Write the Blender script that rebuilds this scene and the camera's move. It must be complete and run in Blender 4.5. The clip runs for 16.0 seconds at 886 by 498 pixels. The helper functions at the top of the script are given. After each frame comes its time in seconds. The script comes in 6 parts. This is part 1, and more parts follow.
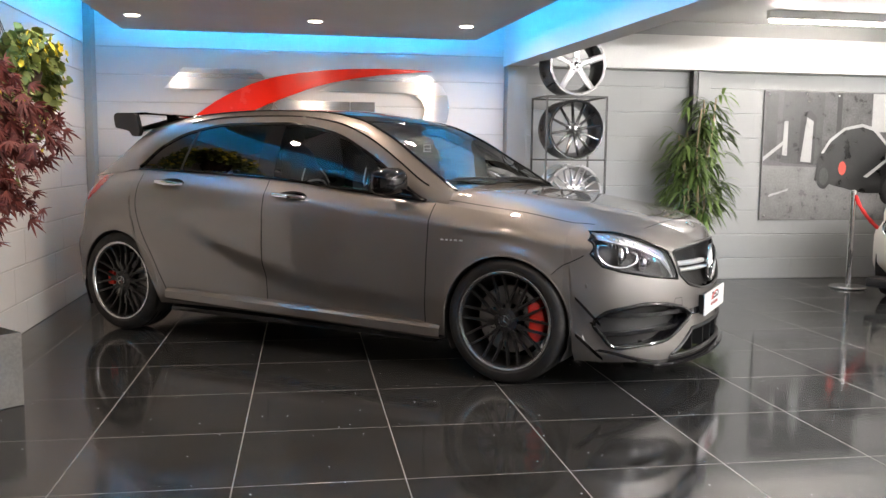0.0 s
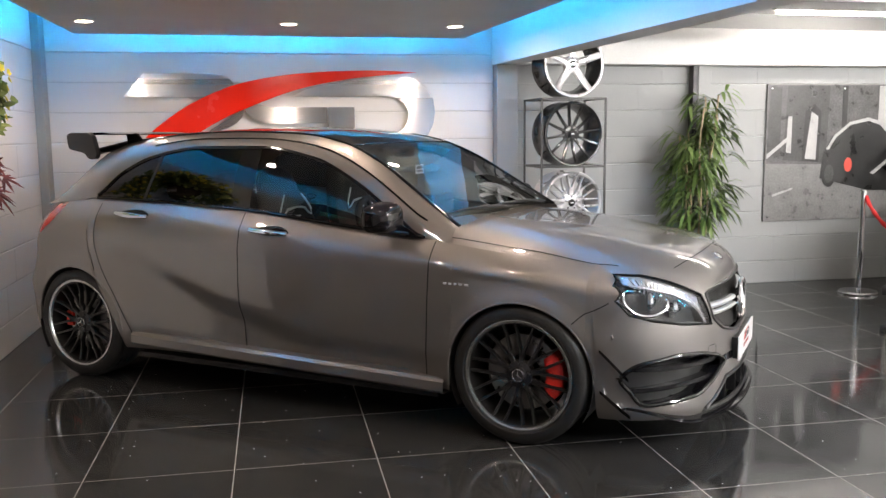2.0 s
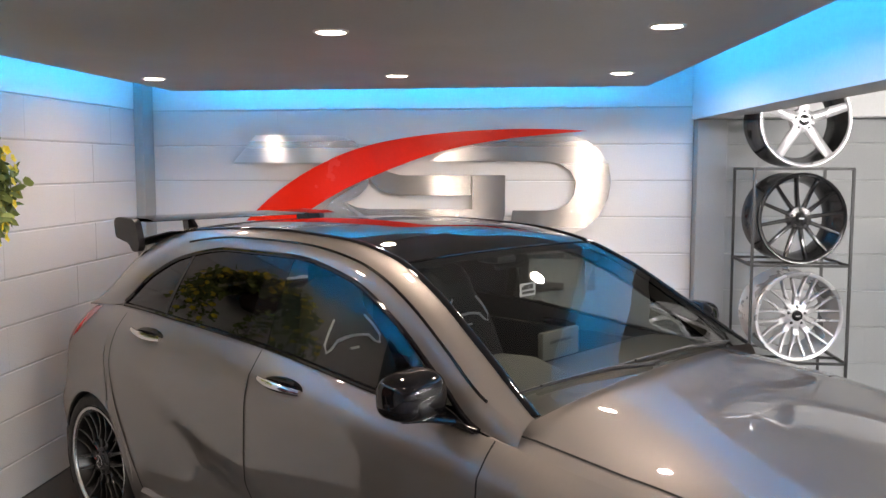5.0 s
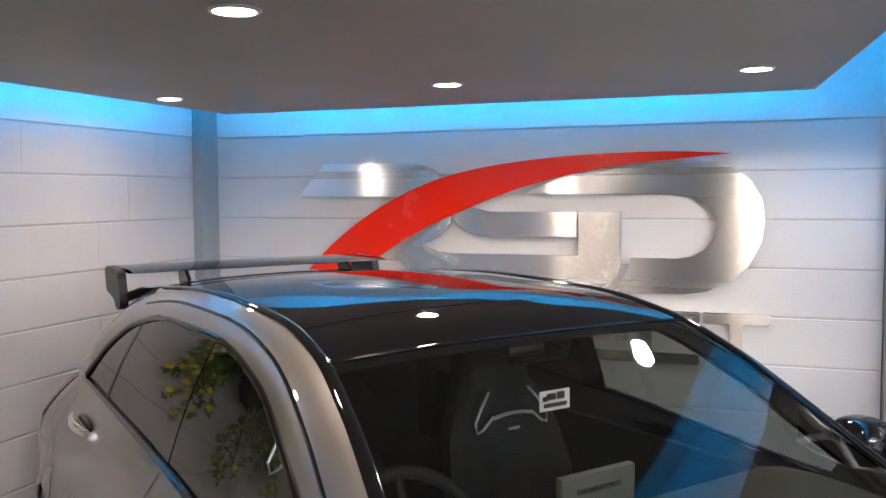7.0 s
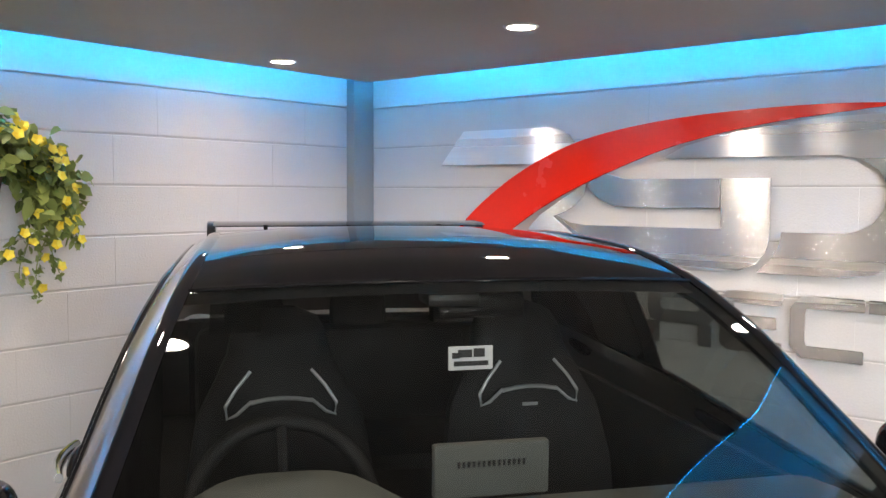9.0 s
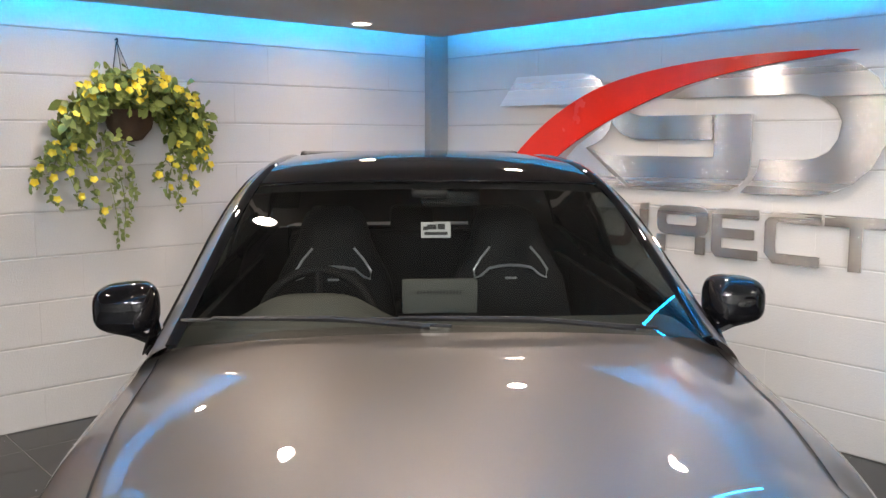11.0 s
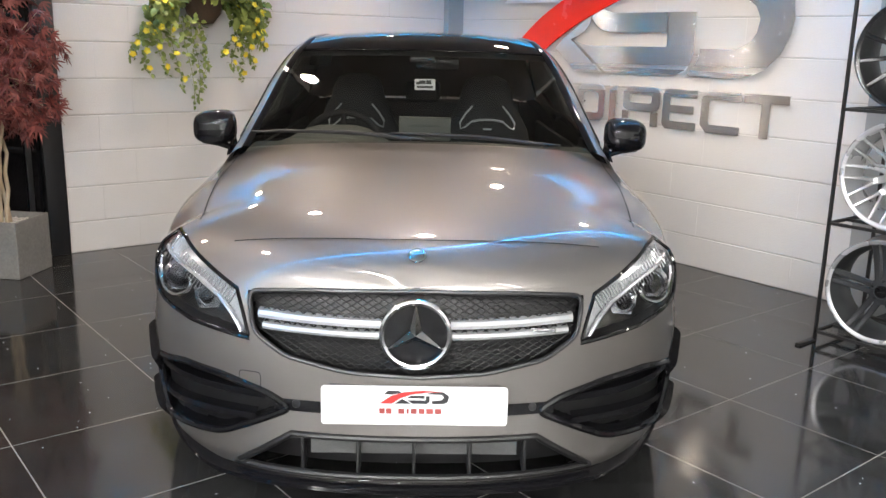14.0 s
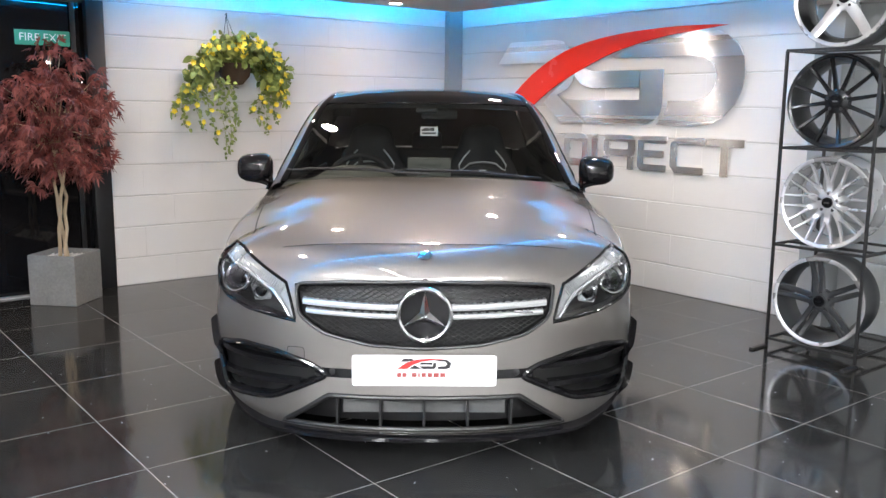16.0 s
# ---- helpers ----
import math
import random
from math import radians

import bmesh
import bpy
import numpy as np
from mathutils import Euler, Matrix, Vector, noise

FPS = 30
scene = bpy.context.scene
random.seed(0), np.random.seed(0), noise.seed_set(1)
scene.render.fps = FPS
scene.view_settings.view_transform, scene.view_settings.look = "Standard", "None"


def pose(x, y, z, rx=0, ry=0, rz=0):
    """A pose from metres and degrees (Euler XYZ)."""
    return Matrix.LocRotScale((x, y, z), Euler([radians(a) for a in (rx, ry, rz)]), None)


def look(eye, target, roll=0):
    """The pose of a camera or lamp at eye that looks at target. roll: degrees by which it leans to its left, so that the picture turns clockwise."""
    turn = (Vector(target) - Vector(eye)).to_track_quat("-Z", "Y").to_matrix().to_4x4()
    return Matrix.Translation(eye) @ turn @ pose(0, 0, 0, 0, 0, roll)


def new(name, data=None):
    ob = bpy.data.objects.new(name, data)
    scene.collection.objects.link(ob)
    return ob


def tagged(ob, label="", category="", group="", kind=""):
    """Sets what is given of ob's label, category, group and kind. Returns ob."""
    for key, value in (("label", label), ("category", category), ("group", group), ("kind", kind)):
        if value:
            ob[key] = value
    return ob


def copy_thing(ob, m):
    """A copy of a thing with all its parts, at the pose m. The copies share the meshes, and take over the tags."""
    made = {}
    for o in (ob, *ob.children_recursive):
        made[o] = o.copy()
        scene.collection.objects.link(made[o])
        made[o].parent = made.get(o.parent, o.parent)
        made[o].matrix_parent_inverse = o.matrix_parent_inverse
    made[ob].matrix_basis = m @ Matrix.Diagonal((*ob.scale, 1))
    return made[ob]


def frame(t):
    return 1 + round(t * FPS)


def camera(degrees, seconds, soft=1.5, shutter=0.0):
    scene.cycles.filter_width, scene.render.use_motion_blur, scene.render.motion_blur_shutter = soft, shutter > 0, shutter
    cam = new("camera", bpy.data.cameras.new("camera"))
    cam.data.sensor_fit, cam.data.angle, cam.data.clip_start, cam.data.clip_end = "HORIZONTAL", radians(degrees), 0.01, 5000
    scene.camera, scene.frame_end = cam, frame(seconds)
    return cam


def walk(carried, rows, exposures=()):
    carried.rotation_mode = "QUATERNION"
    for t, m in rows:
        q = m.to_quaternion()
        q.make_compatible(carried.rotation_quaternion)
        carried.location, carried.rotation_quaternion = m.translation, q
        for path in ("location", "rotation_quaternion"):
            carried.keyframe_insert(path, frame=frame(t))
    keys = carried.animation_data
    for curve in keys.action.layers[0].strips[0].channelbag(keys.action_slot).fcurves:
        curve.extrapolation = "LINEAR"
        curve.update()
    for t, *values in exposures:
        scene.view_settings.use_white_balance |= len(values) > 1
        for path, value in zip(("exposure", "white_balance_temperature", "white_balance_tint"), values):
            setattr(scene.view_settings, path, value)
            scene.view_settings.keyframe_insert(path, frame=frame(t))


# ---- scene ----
cam = camera(54.0, 16.0)

PATH = [
    (0, (-0.353, -4.169, 1.14), (-0.037, -2.205, 0.928), 0.6),
    (0.5, (-0.491, -3.979, 1.168), (-0.106, -2.03, 0.943), 0.6),
    (1, (-0.559, -3.786, 1.242), (-0.109, -1.851, 1.01), 0.4),
    (1.5, (-0.55, -3.666, 1.325), (-0.091, -1.735, 1.081), 0.0),
    (2, (-0.405, -3.598, 1.4), (-0.025, -1.653, 1.132), -0.5),
    (2.5, (-0.258, -3.468, 1.447), (0.054, -1.51, 1.183), -0.8),
    (3, (-0.116, -3.24, 1.493), (0.141, -1.268, 1.278), -0.8),
    (3.5, (0.026, -2.995, 1.537), (0.209, -1.012, 1.355), -0.4),
    (4, (0.241, -2.706, 1.565), (0.281, -0.714, 1.385), -0.5),
    (4.5, (0.337, -2.393, 1.602), (0.264, -0.404, 1.411), -0.3),
    (5, (0.429, -2.023, 1.661), (0.227, -0.042, 1.47), -0.1),
    (7.5, (0.978, -0.54, 1.697), (0.174, 1.288, 1.586), -0.2),
    (8, (1.088, -0.307, 1.633), (0.129, 1.444, 1.515), 0.0),
    (8.5, (1.245, -0.142, 1.577), (0.112, 1.502, 1.459), 0.1),
    (9, (1.515, -0.129, 1.529), (0.238, 1.406, 1.403), 0.2),
    (11.5, (2.716, -0.647, 1.471), (1.209, 0.638, 1.19), 0.2),
    (12, (2.906, -0.755, 1.448), (1.398, 0.519, 1.13), 0.6),
    (12.5, (3.088, -0.898, 1.426), (1.584, 0.37, 1.064), 0.8),
    (13, (3.266, -0.981, 1.413), (1.76, 0.27, 1.004), 1.0),
    (13.5, (3.497, -1.039, 1.387), (1.97, 0.175, 0.947), 1.1),
    (14, (3.655, -1.154, 1.375), (2.129, 0.054, 0.915), 1.3),
    (14.5, (3.798, -1.273, 1.37), (2.271, -0.063, 0.919), 1.1),
    (15, (3.945, -1.363, 1.354), (2.405, -0.156, 0.942), 0.6),
    (15.5, (4.109, -1.483, 1.343), (2.556, -0.276, 0.98), 0.4),
    (16, (4.25, -1.614, 1.333), (2.696, -0.397, 1.006), 0.6),
]
walk(cam, [(t, look(eye, target, roll)) for t, eye, target, roll in PATH], [(0.0, 0.56, 7100, 15), (3.0, 0.50, 7000, 15), (5.0, 0.42, 7000, 16), (7.5, 0.34, 6700, 14), (9.0, 0.50, 6700, 13), (12.0, 0.43, 6800, 13), (14.0, 0.57, 6800, 12), (16.0, 0.70, 6500, 12)])

# ---- world and light ----
world = bpy.data.worlds.new("world")
scene.world = world
world.use_nodes = True
world.node_tree.nodes["Background"].inputs[0].default_value = (0.05, 0.055, 0.06, 1)
world.node_tree.nodes["Background"].inputs[1].default_value = 0.3

CEIL = 2.12          # underside of the dropped ceiling
LEFT, BACK = -2.11, 3.52   # left wall and back wall
GREY_SPOTS = [(x, y) for y in (2.43, 0.96, -0.51, -1.98) for x in (-1.55, -0.26, 0.87)]


def spot_lamp(x, y):
    d = bpy.data.lights.new("downlight_lamp", "AREA")
    d.shape, d.size, d.energy = "DISK", 0.088, (3.5 if x < -1 else 6.3) * (0.6 if y < 0 else 1.0)
    d.color = (1.0, 0.84, 0.70)
    new("downlight_lamp", d).matrix_world = pose(x, y, CEIL - 0.012)


for sx, sy in GREY_SPOTS:
    spot_lamp(sx, sy)


# ---- materials ----
def material(name):
    m = bpy.data.materials.new(name)
    m.use_nodes = True
    return m, m.node_tree.nodes, m.node_tree.links, m.node_tree.nodes["Principled BSDF"]


def plain(name, color, rough=0.5, metal=0.0, coat=0.0, emit=None, strength=0.0, spec=None):
    m, n, l, b = material(name)
    b.inputs["Base Color"].default_value = (*color, 1)
    b.inputs["Roughness"].default_value = rough
    b.inputs["Metallic"].default_value = metal
    b.inputs["Coat Weight"].default_value = coat
    b.inputs["Coat Roughness"].default_value = 0.03
    if spec is not None:
        b.inputs["Specular IOR Level"].default_value = spec
    if emit:
        b.inputs["Emission Color"].default_value = (*emit, 1)
        b.inputs["Emission Strength"].default_value = strength
    return m


def varied(name, color, rough=0.5, metal=0.0, amount=0.15, scale=6.0, fine=80.0, bump=0.1, dist=0.002, coat=0.0, squash=(1, 1, 1), per_piece=0.0, rough_var=0.12):
    """A surface with large stains and fine grain in colour, roughness and relief."""
    m, n, l, b = material(name)
    co = n.new("ShaderNodeTexCoord")
    mp = n.new("ShaderNodeMapping")
    mp.inputs["Scale"].default_value = squash
    l.new(co.outputs["Object"], mp.inputs["Vector"])
    big, small = n.new("ShaderNodeTexNoise"), n.new("ShaderNodeTexNoise")
    big.inputs["Scale"].default_value, big.inputs["Detail"].default_value = scale, 5
    small.inputs["Scale"].default_value, small.inputs["Detail"].default_value = fine, 4
    l.new(mp.outputs[0], big.inputs["Vector"])
    l.new(mp.outputs[0], small.inputs["Vector"])
    add = n.new("ShaderNodeMath")
    add.operation = "ADD"
    l.new(big.outputs["Fac"], add.inputs[0])
    l.new(small.outputs["Fac"], add.inputs[1])
    val = add.outputs[0]
    if per_piece:
        info = n.new("ShaderNodeObjectInfo")
        mad = n.new("ShaderNodeMath")
        mad.operation = "MULTIPLY_ADD"
        mad.inputs[1].default_value = per_piece
        l.new(info.outputs["Random"], mad.inputs[0])
        l.new(val, mad.inputs[2])
        val = mad.outputs[0]
    rng = n.new("ShaderNodeMapRange")
    rng.inputs["From Min"].default_value, rng.inputs["From Max"].default_value = 0.6, 1.4 + per_piece
    rng.inputs["To Min"].default_value, rng.inputs["To Max"].default_value = 1 - amount, 1 + amount
    l.new(val, rng.inputs["Value"])
    mul = n.new("ShaderNodeVectorMath")
    mul.operation = "SCALE"
    mul.inputs[0].default_value = color
    l.new(rng.outputs[0], mul.inputs["Scale"])
    l.new(mul.outputs[0], b.inputs["Base Color"])
    rr = n.new("ShaderNodeMapRange")
    rr.inputs["From Min"].default_value, rr.inputs["From Max"].default_value = 0.3, 0.7
    rr.inputs["To Min"].default_value, rr.inputs["To Max"].default_value = max(0.02, rough - rough_var), min(1, rough + rough_var)
    l.new(big.outputs["Fac"], rr.inputs["Value"])
    l.new(rr.outputs[0], b.inputs["Roughness"])
    if bump:
        bp = n.new("ShaderNodeBump")
        bp.inputs["Strength"].default_value, bp.inputs["Distance"].default_value = bump, dist
        l.new(small.outputs["Fac"], bp.inputs["Height"])
        l.new(bp.outputs[0], b.inputs["Normal"])
    b.inputs["Metallic"].default_value = metal
    b.inputs["Coat Weight"].default_value = coat
    b.inputs["Coat Roughness"].default_value = 0.03
    return m


def glass(name, tint, gloss=1.0, base=0.05):
    """Thin glass: clear tint that lets light straight through, with a reflection that grows at a glancing angle."""
    m, n, l, b = material(name)
    n.remove(b)
    out = n["Material Output"]
    tr, gl, mix, lw = n.new("ShaderNodeBsdfTransparent"), n.new("ShaderNodeBsdfGlossy"), n.new("ShaderNodeMixShader"), n.new("ShaderNodeLayerWeight")
    tr.inputs["Color"].default_value = (*tint, 1)
    gl.inputs["Roughness"].default_value = 0.01
    gl.inputs["Color"].default_value = (gloss, gloss, gloss, 1)
    lw.inputs["Blend"].default_value = 0.5
    pw, sc = n.new("ShaderNodeMath"), n.new("ShaderNodeMath")
    pw.operation, sc.operation = "POWER", "MULTIPLY_ADD"
    pw.inputs[1].default_value, sc.inputs[1].default_value, sc.inputs[2].default_value = 4.5, 0.9 - base, base
    l.new(lw.outputs["Facing"], pw.inputs[0])
    l.new(pw.outputs[0], sc.inputs[0])
    l.new(sc.outputs[0], mix.inputs["Fac"])
    l.new(tr.outputs[0], mix.inputs[1])
    l.new(gl.outputs[0], mix.inputs[2])
    l.new(mix.outputs[0], out.inputs["Surface"])
    return m


def floor_material():
    m, n, l, b = material("polished_black_tile")
    co = n.new("ShaderNodeTexCoord")
    info = n.new("ShaderNodeObjectInfo")
    big, fleck = n.new("ShaderNodeTexNoise"), n.new("ShaderNodeTexVoronoi")
    big.inputs["Scale"].default_value, big.inputs["Detail"].default_value = 5, 6
    fleck.inputs["Scale"].default_value = 19
    geo = n.new("ShaderNodeNewGeometry")
    l.new(geo.outputs["Position"], big.inputs["Vector"])
    l.new(geo.outputs["Position"], fleck.inputs["Vector"])
    rng = n.new("ShaderNodeMapRange")
    rng.inputs["From Min"].default_value, rng.inputs["From Max"].default_value = 0.3, 0.75
    rng.inputs["To Min"].default_value, rng.inputs["To Max"].default_value = 0.017, 0.031
    l.new(big.outputs["Fac"], rng.inputs["Value"])
    ad = n.new("ShaderNodeMath")
    ad.operation = "MULTIPLY_ADD"
    ad.inputs[1].default_value = 0.006
    l.new(info.outputs["Random"], ad.inputs[0])
    l.new(rng.outputs[0], ad.inputs[2])
    # mirror flecks set in the stone
    lt = n.new("ShaderNodeMath")
    lt.operation = "LESS_THAN"
    lt.inputs[1].default_value = 0.068
    l.new(fleck.outputs["Distance"], lt.inputs[0])
    gate = n.new("ShaderNodeMath")
    gate.operation = "GREATER_THAN"
    gate.inputs[1].default_value = 0.72
    sep = n.new("ShaderNodeSeparateColor")
    l.new(fleck.outputs["Color"], sep.inputs[0])
    l.new(sep.outputs[0], gate.inputs[0])
    both = n.new("ShaderNodeMath")
    both.operation = "MULTIPLY"
    l.new(lt.outputs[0], both.inputs[0])
    l.new(gate.outputs[0], both.inputs[1])
    mix = n.new("ShaderNodeMix")
    mix.data_type = "RGBA"
    l.new(both.outputs[0], mix.inputs["Factor"])
    l.new(ad.outputs[0], mix.inputs["A"])
    mix.inputs["B"].default_value = (0.75, 0.78, 0.85, 1)
    l.new(mix.outputs["Result"], b.inputs["Base Color"])
    rr = n.new("ShaderNodeMapRange")
    rr.inputs["From Min"].default_value, rr.inputs["From Max"].default_value = 0.3, 0.7
    rr.inputs["To Min"].default_value, rr.inputs["To Max"].default_value = 0.07, 0.13
    l.new(big.outputs["Fac"], rr.inputs["Value"])
    l.new(rr.outputs[0], b.inputs["Roughness"])
    b.inputs["IOR"].default_value = 1.55
    return m


def brushed(name, color, rough=0.28):
    """Steel with a fine grain across, which draws lamps out into upright streaks."""
    m = varied(name, color, rough, 0.95, 0.05, 2.0, 90.0, 0.0, 0.0004, 0.0, (0.02, 2.2, 2.2), 0.0, 0.03)
    n, l = m.node_tree.nodes, m.node_tree.links
    b = n["Principled BSDF"]
    b.inputs["Anisotropic"].default_value = 0.97
    way = n.new("ShaderNodeCombineXYZ")
    way.inputs[2].default_value = 1.0
    l.new(way.outputs[0], b.inputs["Tangent"])
    return m


def paint_material(name, color):
    m, n, l, b = material(name)
    co = n.new("ShaderNodeTexCoord")
    fl = n.new("ShaderNodeTexNoise")
    fl.inputs["Scale"].default_value, fl.inputs["Detail"].default_value = 900, 2
    l.new(co.outputs["Object"], fl.inputs["Vector"])
    rng = n.new("ShaderNodeMapRange")
    rng.inputs["To Min"].default_value, rng.inputs["To Max"].default_value = 0.8, 1.2
    l.new(fl.outputs["Fac"], rng.inputs["Value"])
    mul = n.new("ShaderNodeVectorMath")
    mul.operation = "SCALE"
    mul.inputs[0].default_value = color
    l.new(rng.outputs[0], mul.inputs["Scale"])
    l.new(mul.outputs[0], b.inputs["Base Color"])
    b.inputs["Metallic"].default_value = 0.80
    b.inputs["Roughness"].default_value = 0.48
    b.inputs["Coat Weight"].default_value = 1.0
    b.inputs["Coat Roughness"].default_value = 0.015
    b.inputs["Coat IOR"].default_value = 1.75
    return m


M_FLOOR = floor_material()
M_GROUT = plain("pale_grout", (0.26, 0.25, 0.235), 0.8)
M_BLOCK = varied("painted_blockwork", (0.64, 0.62, 0.60), 0.55, 0, 0.05, 2.5, 120, 0.35, 0.004, per_piece=0.012)
M_MORTAR = varied("painted_mortar", (0.52, 0.50, 0.48), 0.7, 0, 0.06, 4, 90, 0.3, 0.004)
M_GREYWALL = varied("grey_painted_blockwork", (0.30, 0.31, 0.31), 0.6, 0, 0.06, 2.5, 120, 0.35, 0.004, per_piece=0.1)
M_GREYMORTAR = varied("grey_painted_mortar", (0.33, 0.34, 0.34), 0.7, 0, 0.06, 4, 90, 0.3, 0.004)
M_WHITE = varied("white_painted_plaster", (0.72, 0.72, 0.71), 0.6, 0, 0.05, 5, 60, 0.3, 0.004)
M_RAFT = varied("grey_ceiling_board", (0.46, 0.44, 0.425), 0.55, 0, 0.05, 2, 50, 0.08, 0.002)
M_DARK = plain("dark_shell", (0.02, 0.02, 0.02), 0.7)
M_DUCT = plain("black_duct_plastic", (0.006, 0.006, 0.0065), 0.45)
M_LEDSIDE = plain("blue_led_side", (0, 0, 0), 0.5, emit=(0.0, 0.37, 1.0), strength=54)
M_LED = plain("blue_led", (0, 0, 0), 0.5, emit=(0.0, 0.38, 1.0), strength=90)
M_DOWN = plain("downlight_glow", (1, 1, 1), 0.5, emit=(1.0, 0.90, 0.80), strength=45)
M_TUBE = plain("tube_glow", (1, 1, 1), 0.5, emit=(0.95, 0.98, 1.0), strength=330)
# weaker tube glow, turned down to keep the bay wall from burning out
M_TUBE_DIM = plain("dim_tube_glow", (1, 1, 1), 0.5, emit=(1.0, 0.97, 0.93), strength=58)
M_STEEL = brushed("brushed_steel", (0.84, 0.83, 0.82), 0.27)
M_RED = varied("red_acrylic", (0.92, 0.022, 0.008), 0.22, 0, 0.04, 4, 60, 0.0)
M_PAINT = paint_material("taupe_grey_metallic_paint", (0.205, 0.190, 0.177))
M_GAP = plain("shut_line", (0.008, 0.008, 0.008), 0.8)
M_GLOSSBLACK = plain("gloss_black", (0.006, 0.006, 0.007), 0.05)
M_SATIN = plain("satin_black", (0.012, 0.012, 0.013), 0.4)
M_RUBBER = varied("tyre_rubber", (0.008, 0.008, 0.008), 0.6, 0, 0.2, 12, 90, 0.2, 0.002)
M_CHROME = plain("chrome", (0.82, 0.82, 0.83), 0.08, 1.0)
M_SILVER = plain("satin_silver", (0.66, 0.67, 0.68), 0.32, 0.55)
M_CALIPER = plain("red_caliper", (0.72, 0.025, 0.012), 0.35, coat=0.4)
M_DISC = varied("brake_disc", (0.28, 0.27, 0.26), 0.35, 1.0, 0.1, 20, 200, 0.1, 0.001)
M_GLASS = glass("clear_glass", (0.40, 0.43, 0.415), 0.95, 0.06)
M_TINT = glass("privacy_glass", (0.03, 0.03, 0.034), 0.95, 0.06)
M_LENS = glass("lamp_lens", (0.93, 0.94, 0.95), 0.9, 0.05)
M_ROOFGLASS = plain("black_roof_glass", (0.004, 0.004, 0.005), 0.03)
M_CABIN = varied("dark_cabin_trim", (0.006, 0.006, 0.007), 0.75, 0, 0.2, 8, 160, 0.0)
M_DASH = varied("dashboard_vinyl", (0.10, 0.105, 0.095), 0.7, 0, 0.12, 8, 260, 0.3, 0.0015)
M_TAIL = plain("red_lamp_lens", (0.42, 0.012, 0.008), 0.12, coat=1.0)
M_PLATE = plain("white_plate", (0.80, 0.80, 0.81), 0.3, coat=0.3)
M_CLEARGREY = plain("lamp_reflector", (0.55, 0.56, 0.58), 0.18, 1.0)


# ---- building helpers ----
def part(name, bm, mat, parent=None, label="", smooth=True, m=None):
    """One bmesh as one mesh object, under a thing or a part."""
    me = bpy.data.meshes.new(name)
    bm.to_mesh(me)
    bm.free()
    me.materials.append(mat)
    if smooth:
        me.shade_smooth()
        me.set_sharp_from_angle(angle=radians(38))
    ob = new(name, me)
    if parent:
        ob.parent = parent
    if m is not None:
        ob.matrix_basis = m
    if label:
        ob["label"] = label
    return ob


def thing(name, label, category, m=None, group="", kind=""):
    ob = new(name)
    ob.empty_display_size = 0.1
    if m is not None:
        ob.matrix_basis = m
    return tagged(ob, label, category, group, kind)


def box(x0, x1, y0, y1, z0, z1, bevel=0.0, bm=None):
    own = bm is None
    bm = bm or bmesh.new()
    r = bmesh.ops.create_cube(bm, size=1.0, matrix=Matrix.LocRotScale(((x0 + x1) / 2, (y0 + y1) / 2, (z0 + z1) / 2), None, (x1 - x0, y1 - y0, z1 - z0)))
    if bevel:
        es = list({e for v in r["verts"] for e in v.link_edges})
        bmesh.ops.bevel(bm, geom=es, offset=bevel, segments=2, affect="EDGES", profile=0.5)
    return bm


def grid(P, bm=None, flip=False, keep=None):
    """A sheet of quads through an array of points (n, m, 3); keep(i, j) picks the cells."""
    bm = bm or bmesh.new()
    n, m = P.shape[:2]
    vs = [[bm.verts.new(P[i, j]) for j in range(m)] for i in range(n)]
    for i in range(n - 1):
        for j in range(m - 1):
            if keep is not None and not keep(i, j):
                continue
            q = (vs[i][j], vs[i + 1][j], vs[i + 1][j + 1], vs[i][j + 1])
            try:
                bm.faces.new(q[::-1] if flip else q)
            except ValueError:
                pass
    bmesh.ops.delete(bm, geom=[v for v in bm.verts if not v.link_faces], context="VERTS")
    return bm


def tube(points, radius, bm=None, sides=8, closed=False, flat=1.0, up=(0, 0, 1)):
    """A round bar along points."""
    bm = bm or bmesh.new()
    pts = [Vector(p) for p in points]
    n = len(pts)
    rings = []
    for i, p in enumerate(pts):
        a = pts[(i - 1) % n] if closed or i else p
        b = pts[(i + 1) % n] if closed or i < n - 1 else p
        d = (b - a).normalized() if (b - a).length > 1e-9 else Vector((0, 0, 1))
        ref = Vector(up) if abs(d.dot(Vector(up))) < 0.95 else Vector((1, 0, 0))
        s = d.cross(ref).normalized()
        t = s.cross(d)
        r = radius[i] if isinstance(radius, (list, tuple)) else radius
        rings.append([bm.verts.new(p + s * (r * math.cos(2 * math.pi * k / sides)) + t * (r * flat * math.sin(2 * math.pi * k / sides))) for k in range(sides)])
    for i in range(n if closed else n - 1):
        a, b = rings[i], rings[(i + 1) % n]
        for k in range(sides):
            bm.faces.new((a[k], a[(k + 1) % sides], b[(k + 1) % sides], b[k]))
    if not closed:
        bm.faces.new(rings[0][::-1])
        bm.faces.new(rings[-1])
    return bm


